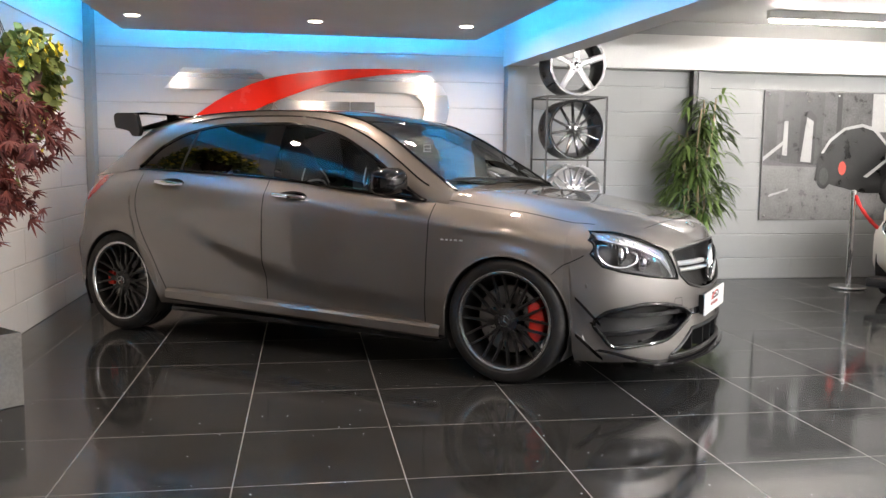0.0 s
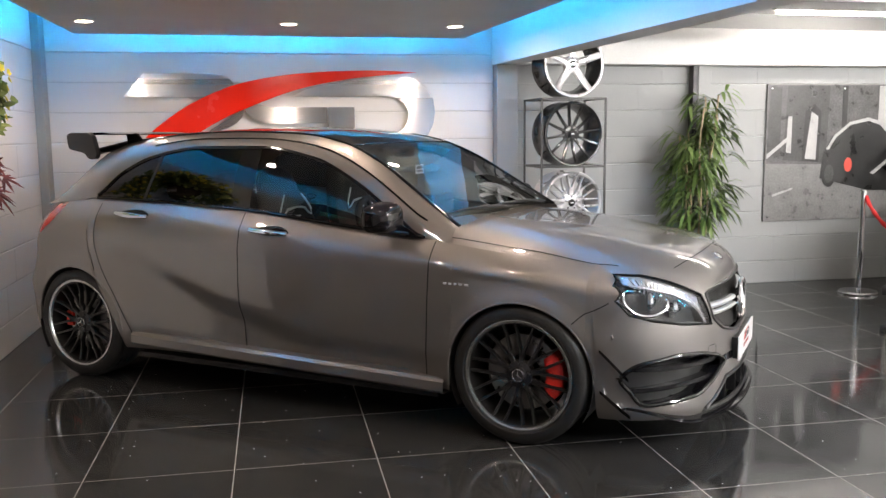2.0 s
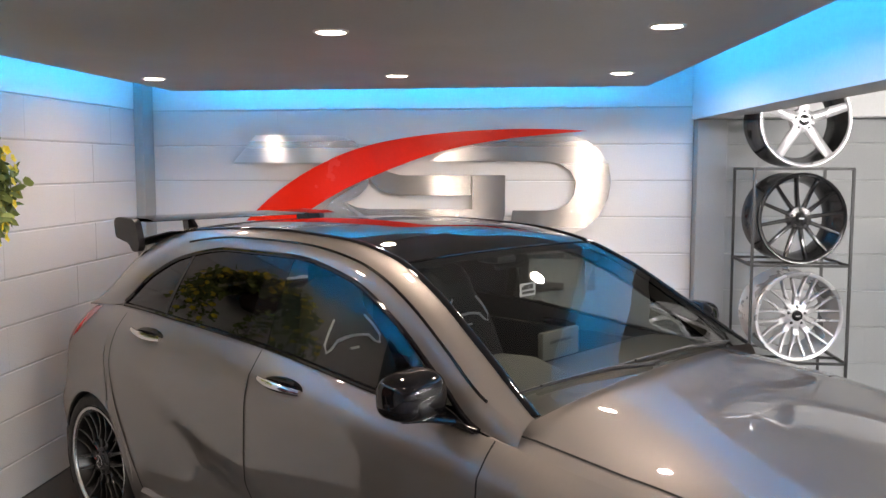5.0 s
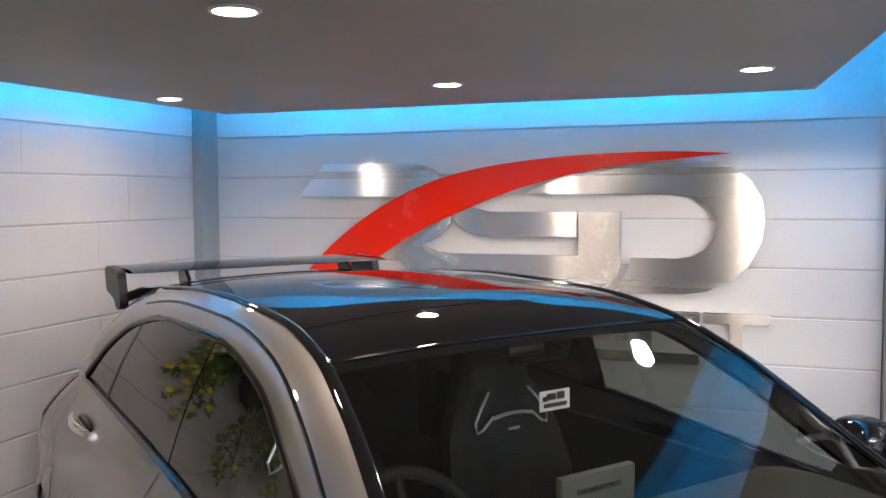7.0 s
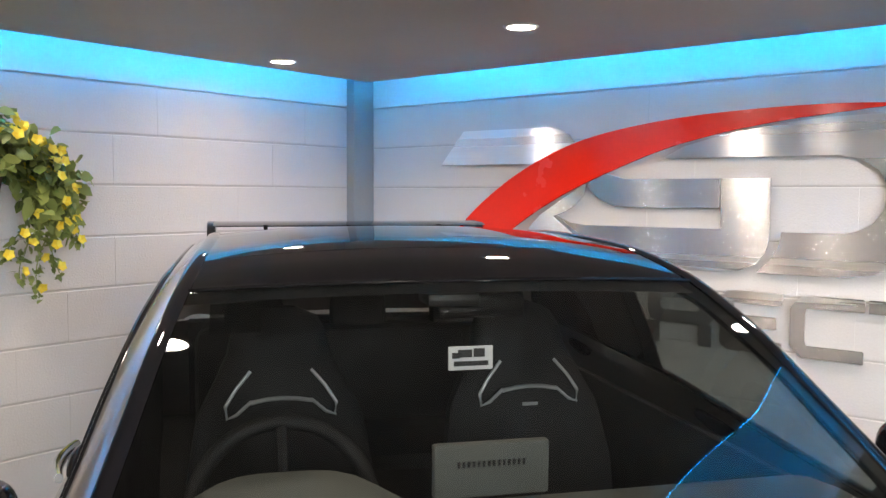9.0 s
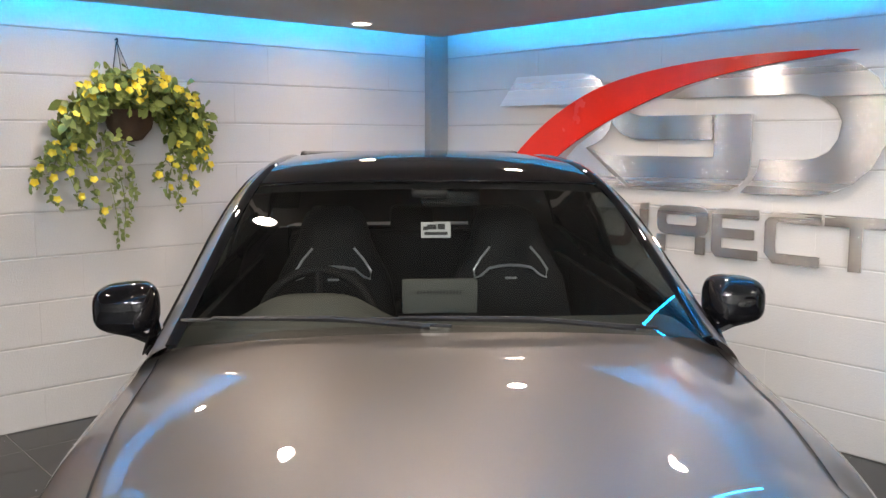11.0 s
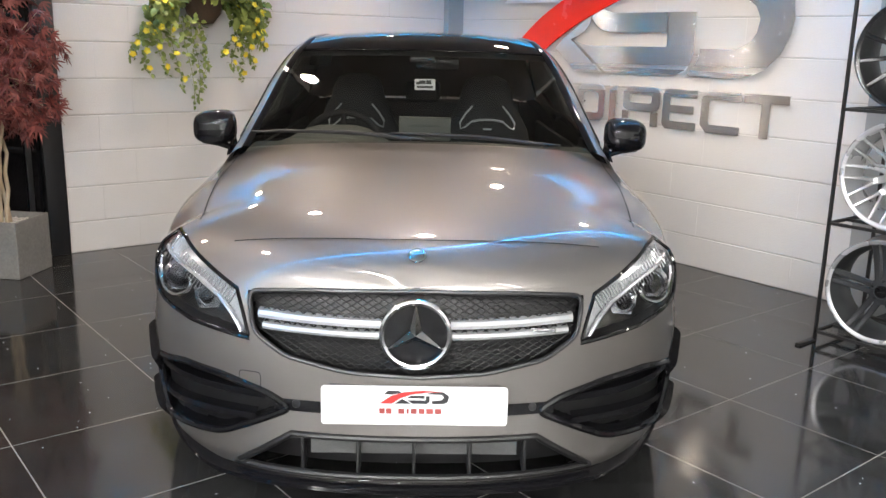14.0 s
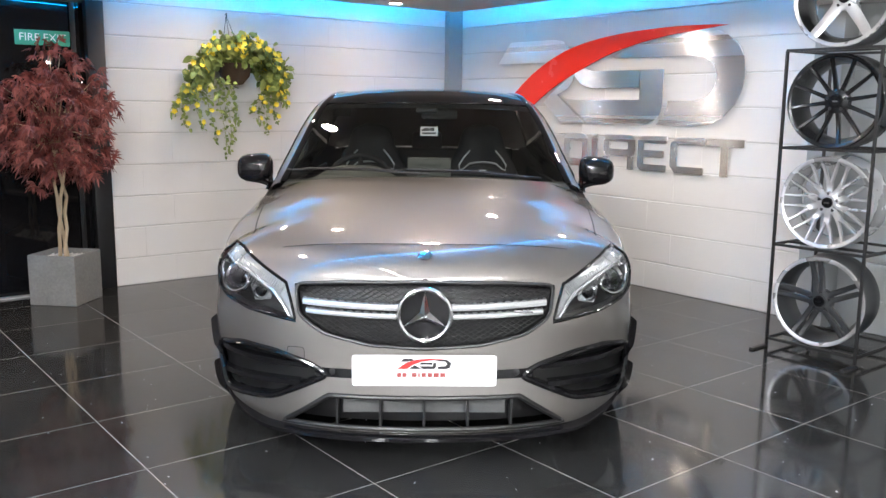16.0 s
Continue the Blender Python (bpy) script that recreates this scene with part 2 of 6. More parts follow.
def lathe(profile, bm=None, sides=48, axis="y"):
    """Profile of (radius, along) turned about the axis."""
    bm = bm or bmesh.new()
    rings = []
    for r, a in profile:
        ring = []
        for k in range(sides):
            c, s = r * math.cos(2 * math.pi * k / sides), r * math.sin(2 * math.pi * k / sides)
            ring.append(bm.verts.new((c, a, s) if axis == "y" else (c, s, a)))
        rings.append(ring)
    for a, b in zip(rings, rings[1:]):
        for k in range(sides):
            bm.faces.new((a[k], a[(k + 1) % sides], b[(k + 1) % sides], b[k]))
    bmesh.ops.recalc_face_normals(bm, faces=bm.faces[:])
    return bm


def prism(outline, a0, a1, plane="xz", bm=None, bevel=0.0, holes=()):
    """A flat outline given depth, from a0 to a1 along the third axis."""
    bm = bm or bmesh.new()

    def put(p, a):
        return {"xz": (p[0], a, p[1]), "yz": (a, p[0], p[1]), "xy": (p[0], p[1], a)}[plane]
    f = bm.faces.new([bm.verts.new(put(p, a0)) for p in outline])
    r = bmesh.ops.extrude_face_region(bm, geom=[f])
    vs = [g for g in r["geom"] if isinstance(g, bmesh.types.BMVert)]
    d = Vector(put((0, 0), a1)) - Vector(put((0, 0), a0))
    bmesh.ops.translate(bm, verts=vs, vec=d)
    bmesh.ops.recalc_face_normals(bm, faces=bm.faces[:])
    bmesh.ops.triangulate(bm, faces=[q for q in bm.faces if len(q.verts) > 4])
    return bm


def curve(xs, ys):
    """A smooth monotone line through given places."""
    xs, ys = np.array(xs, float), np.array(ys, float)
    h, d = np.diff(xs), np.diff(ys) / np.diff(xs)
    mm = np.zeros(len(xs))
    mm[0], mm[-1] = d[0], d[-1]
    for k in range(1, len(xs) - 1):
        if d[k - 1] * d[k] > 0:
            w1, w2 = 2 * h[k] + h[k - 1], h[k] + 2 * h[k - 1]
            mm[k] = (w1 + w2) / (w1 / d[k - 1] + w2 / d[k])

    def at(x):
        x = np.clip(x, xs[0], xs[-1])
        k = np.clip(np.searchsorted(xs, x) - 1, 0, len(h) - 1)
        t = (x - xs[k]) / h[k]
        return ((2 * t**3 - 3 * t**2 + 1) * ys[k] + (t**3 - 2 * t**2 + t) * h[k] * mm[k] + (-2 * t**3 + 3 * t**2) * ys[k + 1] + (t**3 - t**2) * h[k] * mm[k + 1])
    return at


def smooth01(t):
    t = np.clip(t, 0, 1)
    return t * t * (3 - 2 * t)


def inside(p, poly):
    x, y = p
    hit = False
    for (x0, y0), (x1, y1) in zip(poly, poly[1:] + poly[:1]):
        if (y0 > y) != (y1 > y) and x < (x1 - x0) * (y - y0) / (y1 - y0) + x0:
            hit = not hit
    return hit


def rounded(poly, r, seg=4):
    """An outline with its corners rounded."""
    out = []
    n = len(poly)
    for i in range(n):
        p, a, b = Vector(poly[i]), Vector(poly[i - 1]), Vector(poly[(i + 1) % n])
        da, db = (a - p), (b - p)
        k = min(r, da.length * 0.45, db.length * 0.45)
        s, e = p + da.normalized() * k, p + db.normalized() * k
        for q in range(seg + 1):
            t = q / seg
            out.append(tuple(s * (1 - t) ** 2 + p * 2 * t * (1 - t) + e * t * t))
    return out


# ---- the room ----
def block_wall(name, a0, a1, z1, to_world, mat, mortar, label, thick=0.15, course=0.2275, length=0.45, top=2.02):
    """A painted block wall along a, its face at b = 0 and its body behind; every block is a piece of its own."""
    wall = thing(name, label, "wall", kind="structure")
    bm = box(a0, a1, -thick, -0.005, 0, z1)
    bm.transform(to_world)
    part("mortar", bm, mortar, wall, smooth=False)
    made = {}
    rows = int(round(top / course)) + 1
    for r in range(rows):
        zt, zb = top - r * course, max(top - (r + 1) * course, 0.0)
        if zt - zb < 0.03:
            continue
        a = a0 - (length / 2 if r % 2 else 0)
        while a < a1 - 0.02:
            s, e = max(a, a0), min(a + length, a1)
            a += length
            if e - s < 0.03:
                continue
            key = (round(e - s, 3), round(zt - zb, 3))
            if key not in made:
                bb = box(-(e - s) / 2 + 0.0002, (e - s) / 2 - 0.0002, -0.02, 0, -(zt - zb) / 2 + 0.003, (zt - zb) / 2 - 0.003)
                es = [q for q in bb.edges if all(v.co.y > -0.01 for v in q.verts) and abs(q.verts[0].co.z - q.verts[1].co.z) < 1e-6]
                bmesh.ops.bevel(bb, geom=es, offset=0.004, segments=1, affect="EDGES")
                me = bpy.data.meshes.new("block")
                bb.to_mesh(me)
                bb.free()
                me.materials.append(mat)
                made[key] = me
            ob = new("block", made[key])
            ob.parent = wall
            ob.matrix_basis = to_world @ pose((s + e) / 2, 0.0006 * math.sin(7 * s + 13 * r), (zt + zb) / 2)
    return wall


# floor slab under the tiles
tagged(part("floor", box(-2.4, 8.0, -7.0, 3.8, -0.12, -0.0003), M_GROUT, smooth=False), "polished black floor tiles with pale grout lines", "floor", kind="structure")
floor = bpy.data.objects["floor"]

# raft of the dropped ceiling, skewed along its right edge as the beam is
SK = 0.0668


def raft_x(y):
    return 1.10 + SK * (3.2 - y)


def beam_x(y):
    return 1.41 + SK * (3.52 - y)


ceiling = part("ceiling", prism([(-1.77, 3.2), (raft_x(3.2), 3.2), (raft_x(-6.0), -6.0), (-1.77, -6.0)], CEIL, CEIL + 0.05, "xy"), M_RAFT, smooth=False)
tagged(ceiling, "smooth dark grey dropped ceiling with recessed lights", "ceiling", kind="structure")
up = part("ceiling_upper", box(LEFT - 0.2, 2.1, -6.2, 3.7, 2.46, 2.56), M_WHITE, smooth=False)
tagged(up, "white ceiling above the dropped panel", "ceiling", kind="structure")
side = part("ceiling_side", box(1.5, 8.0, -7.0, 3.7, 2.40, 2.46), M_WHITE, smooth=False)
tagged(side, "white painted ceiling over the side bay", "ceiling", kind="structure")

# upper band of the walls, above the blocks
tagged(part("trim_back", box(LEFT, 1.41, BACK - 0.006, BACK + 0.15, 2.024, 2.46), M_WHITE, smooth=False), "smooth white plaster band lit blue", "wall", kind="structure")
tagged(part("trim_left", box(LEFT - 0.15, LEFT + 0.006, -6.0, BACK, 2.024, 2.46), M_WHITE, smooth=False), "smooth white plaster band lit blue", "wall", kind="structure")
bm = prism([(beam_x(3.52), 3.52), (beam_x(3.52) + 0.2, 3.52), (beam_x(-6) + 0.2, -6.0), (beam_x(-6), -6.0)], 1.94, 2.46, "xy")
tagged(part("beam", bm, M_WHITE, smooth=False), "white plastered ceiling beam lit blue", "beam", kind="structure")
bm = box(1.63, 8.0, 3.40, 3.6, 1.945, 2.25, 0.004)
tagged(part("beam_rear", bm, M_WHITE, smooth=False), "white boxed beam over the grey wall", "beam", kind="structure")
bm = box(1.9, 8.0, 0.55, 0.75, 2.22, 2.41, 0.004)
tagged(part("beam_cross", bm, M_WHITE, smooth=False), "white boxed ceiling beam", "beam", kind="structure")

# plain unseen shell that closes the room; east wall white to bounce fill light
for nm, b in (("wall_south", (-2.4, 8.0, -7.1, -7.0, 0, 2.5)), ("wall_east", (8.0, 8.1, -7.0, 3.8, 0, 2.5)), ("wall_west", (-2.3, LEFT - 0.004, -7.0, -1.1, 0, 2.03))):
    tagged(part(nm, box(*b), M_WHITE if nm == "wall_east" else M_GREYWALL, smooth=False), "plain unseen wall, added to close the room", "wall", kind="structure")

# corner post and column under the beam
tagged(part("corner_post", box(LEFT + 0.002, -2.045, 3.36, BACK - 0.002, 0, 2.46, 0.003), M_GREYWALL, smooth=False), "grey painted steel corner post", "post", kind="structure")
tagged(part("column", box(1.425, 1.60, 3.40, 3.6, 0, 1.94, 0.004), M_GREYWALL, smooth=False), "grey painted column under the beam", "column", kind="structure")
tagged(part("pilaster", box(3.24, 3.36, 3.47, 3.62, 0, 1.945, 0.003), M_GREYWALL, smooth=False), "narrow grey pilaster on the wall", "column", kind="structure")
tagged(part("conduit", box(3.19, 3.235, 3.47, 3.55, 0, 1.945, 0.003), M_SATIN, smooth=False), "black vertical cable duct beside the pilaster", "duct", kind="structure")


# blue strips on top of the raft's edges
def led(name, pts, mat=None):
    ob = part(name, tube(pts, 0.006, sides=6), mat or M_LED)
    tagged(ob, "blue light strip along the ceiling edge", "light strip")


zl = CEIL + 0.066
led("led_strip", [(-1.73, 3.163, zl), (1.06, 3.163, zl)])
led("led_strip", [(-1.733, 3.15, zl), (-1.733, -5.9, zl)])
led("led_strip", [(raft_x(3.19) + 0.006, 3.19, CEIL + 0.036), (raft_x(-5.9) + 0.006, -5.9, CEIL + 0.036)], M_LEDSIDE)

# recessed downlights
down = thing("downlight", "round white recessed downlight, lit, in the grey ceiling", "ceiling light", pose(*GREY_SPOTS[0], CEIL), "ceiling downlights")
part("bezel", lathe([(0.048, 0.004), (0.050, -0.006), (0.058, -0.007), (0.062, -0.002), (0.062, 0.001)], sides=32, axis="z"), M_WHITE, down, "white bezel")
part("diffuser", lathe([(0.0005, -0.008), (0.022, -0.0075), (0.038, -0.006), (0.049, -0.002)], sides=32, axis="z"), M_DOWN, down, "glowing diffuser")
for sx, sy in GREY_SPOTS[1:]:
    copy_thing(down, pose(sx, sy, CEIL))

# fluorescent battens in the side bay; only the first is in view
batten = thing("tube_light", "white fluorescent batten, lit, under the white ceiling", "ceiling light", pose(4.3, 2.85, 2.33), "fluorescent battens")
part("casing", box(-0.75, 0.75, -0.03, 0.03, 0.0, 0.07, 0.006), M_WHITE, batten, "white casing")
part("tube", tube([(-0.73, 0, -0.015), (0.73, 0, -0.015)], 0.014), M_TUBE_DIM, batten, "glowing tube")
# stronger batten out of view, added as fill for the car's front
lit = thing("tube_light", "bright fluorescent batten out of view, added to light the car's front", "ceiling light", pose(5.0, -1.6, 2.33), "fluorescent battens")
part("casing", box(-0.75, 0.75, -0.03, 0.03, 0.0, 0.07, 0.006), M_WHITE, lit, "white casing")
part("tube", tube([(-0.73, 0, -0.015), (0.73, 0, -0.015)], 0.014), M_TUBE, lit, "glowing tube")
# two more weak battens, out of view
for tx, ty in ((4.9, -0.3), (3.0, -0.6)):
    copy_thing(batten, pose(tx, ty, 2.33))
# added fill battens, spread ahead of the bumper and out of view
for tx, ty in ((3.2, -2.4), (3.3, -4.0), (6.7, -1.6), (5.0, -3.0), (6.7, -3.0), (5.0, -4.4), (6.7, -4.4)):
    copy_thing(lit, pose(tx, ty, 2.33))

# black fire door in the left wall
door = thing("door_1", "black steel double fire door, shut, with a push bar", "door", kind="structure")
part("door_leaf", box(LEFT - 0.09, LEFT - 0.03, -1.0, 0.22, 0.01, 2.0, 0.004), M_GLOSSBLACK, door, "glossy black door leaf")
part("door_frame", box(LEFT - 0.15, LEFT + 0.02, 0.225, 0.345, 0, 2.02, 0.006), M_SATIN, door, "black door frame")
part("door_frame", box(LEFT - 0.15, LEFT + 0.02, -1.1, -1.002, 0, 2.02, 0.006), M_SATIN, door)
part("door_stop", box(LEFT - 0.03, LEFT - 0.012, 0.13, 0.16, 0.01, 2.0, 0.003), M_SATIN, door)
part("handle", box(LEFT - 0.03, LEFT + 0.02, 0.15, 0.24, 1.10, 1.125, 0.004), M_PLATE, door, "pale lever handle")
part("lock", box(LEFT - 0.03, LEFT + 0.012, 0.19, 0.22, 1.17, 1.24, 0.004), M_PLATE, door, "pale lock body")
tagged(part("threshold", box(LEFT - 0.15, LEFT + 0.01, -1.1, 0.345, -0.003, 0.012, 0.003), M_SILVER, smooth=False), "metal threshold strip of the door", "threshold", kind="structure")


# ---- the hatchback car: x ahead from the front axle, y to its left ----
WB, RW, ARCH = -2.699, 0.322, 0.339
belt_z = curve([-3.1, -2.55, -2.17, -1.57, -0.88, -0.47, -0.2, 0.0, 0.3, 0.45], [0.985, 1.035, 1.025, 1.0, 0.935, 0.90, 0.868, 0.845, 0.79, 0.765])
belt_y = curve([-3.1, -2.55, -1.57, -0.88, -0.3, 0.0, 0.3, 0.45], [0.69, 0.745, 0.768, 0.778, 0.785, 0.78, 0.755, 0.74])
crease_z = curve([-3.0, -2.83, -2.32, -1.56, -1.05, -0.48, 0.3], [0.86, 0.846, 0.79, 0.545, 0.43, 0.40, 0.40])
low_y = curve([0.14, 0.20, 0.30, 0.45, 0.62, 0.75], [0.80, 0.84, 0.858, 0.868, 0.874, 0.868])
taper = curve([-3.4, -2.95, -2.5, -1.9, -0.6, -0.2, 0.1, 0.3], [0.93, 0.985, 1.012, 1.0, 0.995, 1.003, 0.995, 0.968])


def side_y(x, z):
    """Half width of the lower body."""
    zt = belt_z(x)
    z0 = np.minimum(0.75, zt - 0.10)
    t = np.clip((z - z0) / (zt - z0), 0, 1)
    y = low_y(np.minimum(z, z0)) * taper(x)
    y = y - (y - belt_y(x)) * t**2.3
    d = crease_z(x) - z
    y = y - 0.034 * smooth01(d / 0.13) * (1 - 0.3 * smooth01((d - 0.20) / 0.20)) * smooth01((x + 2.5) / 0.5) * smooth01((-0.35 - x) / 0.3)
    # ridge under the windows
    y = y + 0.006 * np.exp(-((z - (belt_z(x) - 0.09)) / 0.018) ** 2) * smooth01((x + 2.7) / 0.4) * smooth01((0.15 - x) / 0.3)
    for xc in (0.0, WB):
        r = np.hypot(x - xc, z - 0.315)
        y = y + 0.014 * np.exp(-(((r - ARCH) / 0.05) ** 2)) * smooth01((z - 0.1) / 0.2)
    return y


def arch_low(x, base):
    """Lower edge of the side: the sill, or the wheel arch."""
    z = base
    for xc in (0.0, WB):
        q = ARCH**2 - (x - xc) ** 2
        if q > 0:
            z = max(z, 0.315 + math.sqrt(q))
    return z


gap_rear = curve([0.20, 0.295, 0.482, 0.762, 0.936, 1.04], [-2.268, -2.299, -2.379, -2.528, -2.559, -2.57])
gap_mid = curve([0.2, 0.541, 0.749, 1.0], [-1.53, -1.533, -1.536, -1.545])
gap_front = curve([0.2, 0.275, 0.563, 0.832, 0.9], [-0.465, -0.462, -0.446, -0.436, -0.434])
G0, G4 = -2.95, 0.30


def warp(u, z):
    """Columns of the side bend with the shut lines."""
    r = (gap_rear(z) - gap_rear(0.5), gap_mid(z) - gap_mid(0.5), gap_front(z) - gap_front(0.5))
    k = np.interp(u, [G0, gap_rear(0.5), gap_mid(0.5), gap_front(0.5), G4], [0, 1, 2, 3, 4])
    h = [max(0, 1 - abs(k - j)) for j in (1, 2, 3)]
    return u + sum(a * b for a, b in zip(h, r))


def side_panel(u0, u1, rows=26):
    us = set(np.linspace(u0, u1, max(3, int((u1 - u0) / 0.03) + 2)))
    for xc in (0.0, WB):
        for k in range(41):
            a = xc + (ARCH + 0.0005) * math.cos(math.pi * k / 40)
            if u0 < a < u1:
                us.add(a)
        for s in (-1, 1):
            if u0 < xc + s * (ARCH + 0.002) < u1:
                us.add(xc + s * (ARCH + 0.002))
    us = sorted(us)
    P = np.zeros((len(us), rows, 3))
    for i, u in enumerate(us):
        zb = 0.21
        for _ in range(6):
            zb = 0.5 * zb + 0.5 * arch_low(warp(u, max(zb, 0.2)), 0.21)
        zb = arch_low(warp(u, zb), 0.21)
        x1 = warp(u, 0.95)
        for _ in range(4):
            zt = belt_z(x1)
            x1 = warp(u, zt)
        for j in range(rows):
            z = zb + (zt - zb) * j / (rows - 1)
            x = warp(u, z)
            P[i, j] = (x, side_y(x, z), z)
    return P


NF = 2.3
reach = curve([0.13, 0.20, 0.30, 0.38, 0.46, 0.585, 0.65, 0.70, 0.80], [0.545, 0.555, 0.548, 0.540, 0.536, 0.525, 0.508, 0.485, 0.42])


def nose(th, z):
    """The front of the body at a turn th (0 beside the wheel, 1 on the middle line) and a height."""
    c, s = math.cos(th * math.pi / 2), math.sin(th * math.pi / 2)
    hw = side_y(G4, min(z, belt_z(G4)))
    return Vector((G4 + reach(z) * s ** (2 / NF), hw * c ** (2 / NF), z))


def front_x(y, z):
    """How far ahead the front lies at y and z."""
    hw = side_y(G4, min(z, belt_z(G4)))
    return G4 + reach(z) * (1 - min(1, abs(y) / hw) ** NF) ** (1 / NF)


def nose_top(th):
    y = 0.755 * math.cos(th * math.pi / 2) ** (2 / NF)
    return 0.706 + (belt_z(G4) - 0.706) * smooth01((y - 0.44) / 0.315)


hood_c = curve([-0.5, -0.36, 0.0, 0.3, 0.55, 0.66, 0.74, 0.785], [0.985, 0.972, 0.940, 0.897, 0.848, 0.812, 0.765, 0.706])


def hood_z(x, y, edge=None):
    """Height of the bonnet and wings."""
    if edge:
        yb, zb = edge
    elif x < G4:
        yb, zb = belt_y(x), belt_z(x)
    else:
        lo, hi = 0.0, 1.0
        for _ in range(30):
            mid = (lo + hi) / 2
            if nose(mid, nose_top(mid)).x < x:
                lo = mid
            else:
                hi = mid
        p = nose(lo, nose_top(lo))
        yb, zb = max(p.y, 1e-4), p.z
    t = min(1, abs(y) / yb)
    zc = max(hood_c(x), zb)
    return zb + (zc - zb) * (1 - 0.06 * t**2 - 0.94 * t**4.2)


def hood_points(m=30):
    rows = [(x, belt_y(x)) for x in np.linspace(-0.46, G4, 26)]
    edges = [(belt_y(x), belt_z(x)) for x, _ in rows]
    for th in np.linspace(0.02, 0.995, 36):
        p = nose(th, nose_top(th))
        rows.append((p.x, p.y))
        edges.append((p.y, p.z))
    P = np.zeros((len(rows), m, 3))
    for i, (x, yb) in enumerate(rows):
        for j in range(m):
            y = yb * j / (m - 1)
            P[i, j] = (x, y, hood_z(x, y, edges[i]))
    return P


# upper body lines
rail_y = curve([-3.1, -2.76, -2.41, -1.77, -1.33, -1.06, -0.85, -0.61, -0.42, -0.30], [0.58, 0.53, 0.535, 0.535, 0.548, 0.572, 0.607, 0.655, 0.695, 0.72])
rail_z = curve([-3.1, -2.94, -2.76, -2.41, -1.77, -1.33, -1.055, -0.85, -0.615, -0.42, -0.30], [1.0, 1.15, 1.285, 1.37, 1.405, 1.390, 1.343, 1.26, 1.118, 0.995, 0.92])
win_y = curve([-3.1, -2.65, -2.49, -2.28, -1.96, -1.55, -1.195, -0.926, -0.70, -0.50, -0.30], [0.685, 0.738, 0.682, 0.642, 0.622, 0.625, 0.650, 0.692, 0.735, 0.776, 0.785])
win_z = curve([-3.1, -2.65, -2.49, -2.28, -1.96, -1.55, -1.195, -0.926, -0.70, -0.50, -0.30], [0.99, 1.045, 1.178, 1.272, 1.322, 1.324, 1.272, 1.16, 1.022, 0.907, 0.885])
roof_c = curve([-3.1, -2.92, -2.75, -2.38, -1.74, -1.35, -1.13, -0.9, -0.6, -0.36], [1.01, 1.17, 1.32, 1.40, 1.432, 1.422, 1.388, 1.285, 1.135, 0.985])


def top_z(x, y):
    yr, zr = rail_y(x), rail_z(x)
    return zr + (roof_c(x) - zr) * (1 - min(1, abs(y) / yr) ** 2.4)


def sheet(xs, fn, m):
    P = np.zeros((len(xs), m, 3))
    for i, x in enumerate(xs):
        for j in range(m):
            P[i, j] = fn(x, j / (m - 1))
    return P


def top_point(x, t):
    y = rail_y(x) * t
    return (x, y, top_z(x, y))


def rail_point(x, t):
    a, b = Vector((rail_y(x), rail_z(x))), Vector((win_y(x), win_z(x)))
    p = a.lerp(b, t)
    d = (b - a)
    n = Vector((-d.y, d.x)) if -d.y > 0 else Vector((d.y, -d.x))
    n = n.normalized() if n.length > 1e-6 else Vector((1, 0))
    bulge = 0.22 * d.length * t * (1 - t) * 2
    return (x, p.x + n.x * bulge, p.y + n.y * bulge)


def pane_point(x, t):
    zb, yb = belt_z(x), belt_y(x) - 0.004
    zt, yt = max(win_z(x), zb + 0.0005), win_y(x)
    return (x, yt + (yb - yt) * t + 0.012 * t * (1 - t) * 4 * min(1, (zt - zb) / 0.3), zt + (zb - zt) * t)


def both(fn_points, flip=False, keep=None):
    """A sheet and its mirror image across the middle line."""
    P = fn_points
    Q = P.copy()
    Q[..., 1] *= -1
    bm = grid(P, None, flip, keep)
    return grid(Q, bm, not flip, keep)


def sided(P, side, flip=False, keep=None):
    Q = P.copy()
    Q[..., 1] *= side
    return grid(Q, None, flip if side > 0 else not flip, keep)


def ribbon(pts, width, lift=0.0015, bm=None, normal=None):
    """A narrow flat strip along points that lie on a surface; normal gives the way out."""
    bm = bm or bmesh.new()
    rows = []
    for i, p in enumerate(pts):
        p = Vector(p)
        d = (Vector(pts[min(i + 1, len(pts) - 1)]) - Vector(pts[max(i - 1, 0)])).normalized()
        n = Vector(normal(p)) if callable(normal) else Vector(normal)
        s = d.cross(n).normalized() * (width / 2)
        rows.append((bm.verts.new(p + s + n * lift), bm.verts.new(p - s + n * lift)))
    for a, b in zip(rows, rows[1:]):
        bm.faces.new((a[0], a[1], b[1], b[0]))
    return bm


CAR = pose(1.154, 0.711, 0, 0, 0, -37.0)
car = thing("hatchback_car", "taupe grey metallic five-door hatchback with black multi-spoke wheels", "car", CAR)

GRILLE = [(-0.476, 0.682), (-0.30, 0.694), (0.0, 0.699), (0.30, 0.694), (0.476, 0.682), (0.460, 0.57), (0.37, 0.510), (0.20, 0.474), (0.0, 0.463), (-0.20, 0.474), (-0.37, 0.510), (-0.460, 0.57)]
INTAKE = [(0.828, 0.35), (0.805, 0.412), (0.69, 0.440), (0.56, 0.430), (0.42, 0.395), (0.350, 0.356), (0.565, 0.252), (0.78, 0.226)]
LOWER = [(-0.35, 0.282), (0.35, 0.282), (0.525, 0.165), (-0.525, 0.165)]
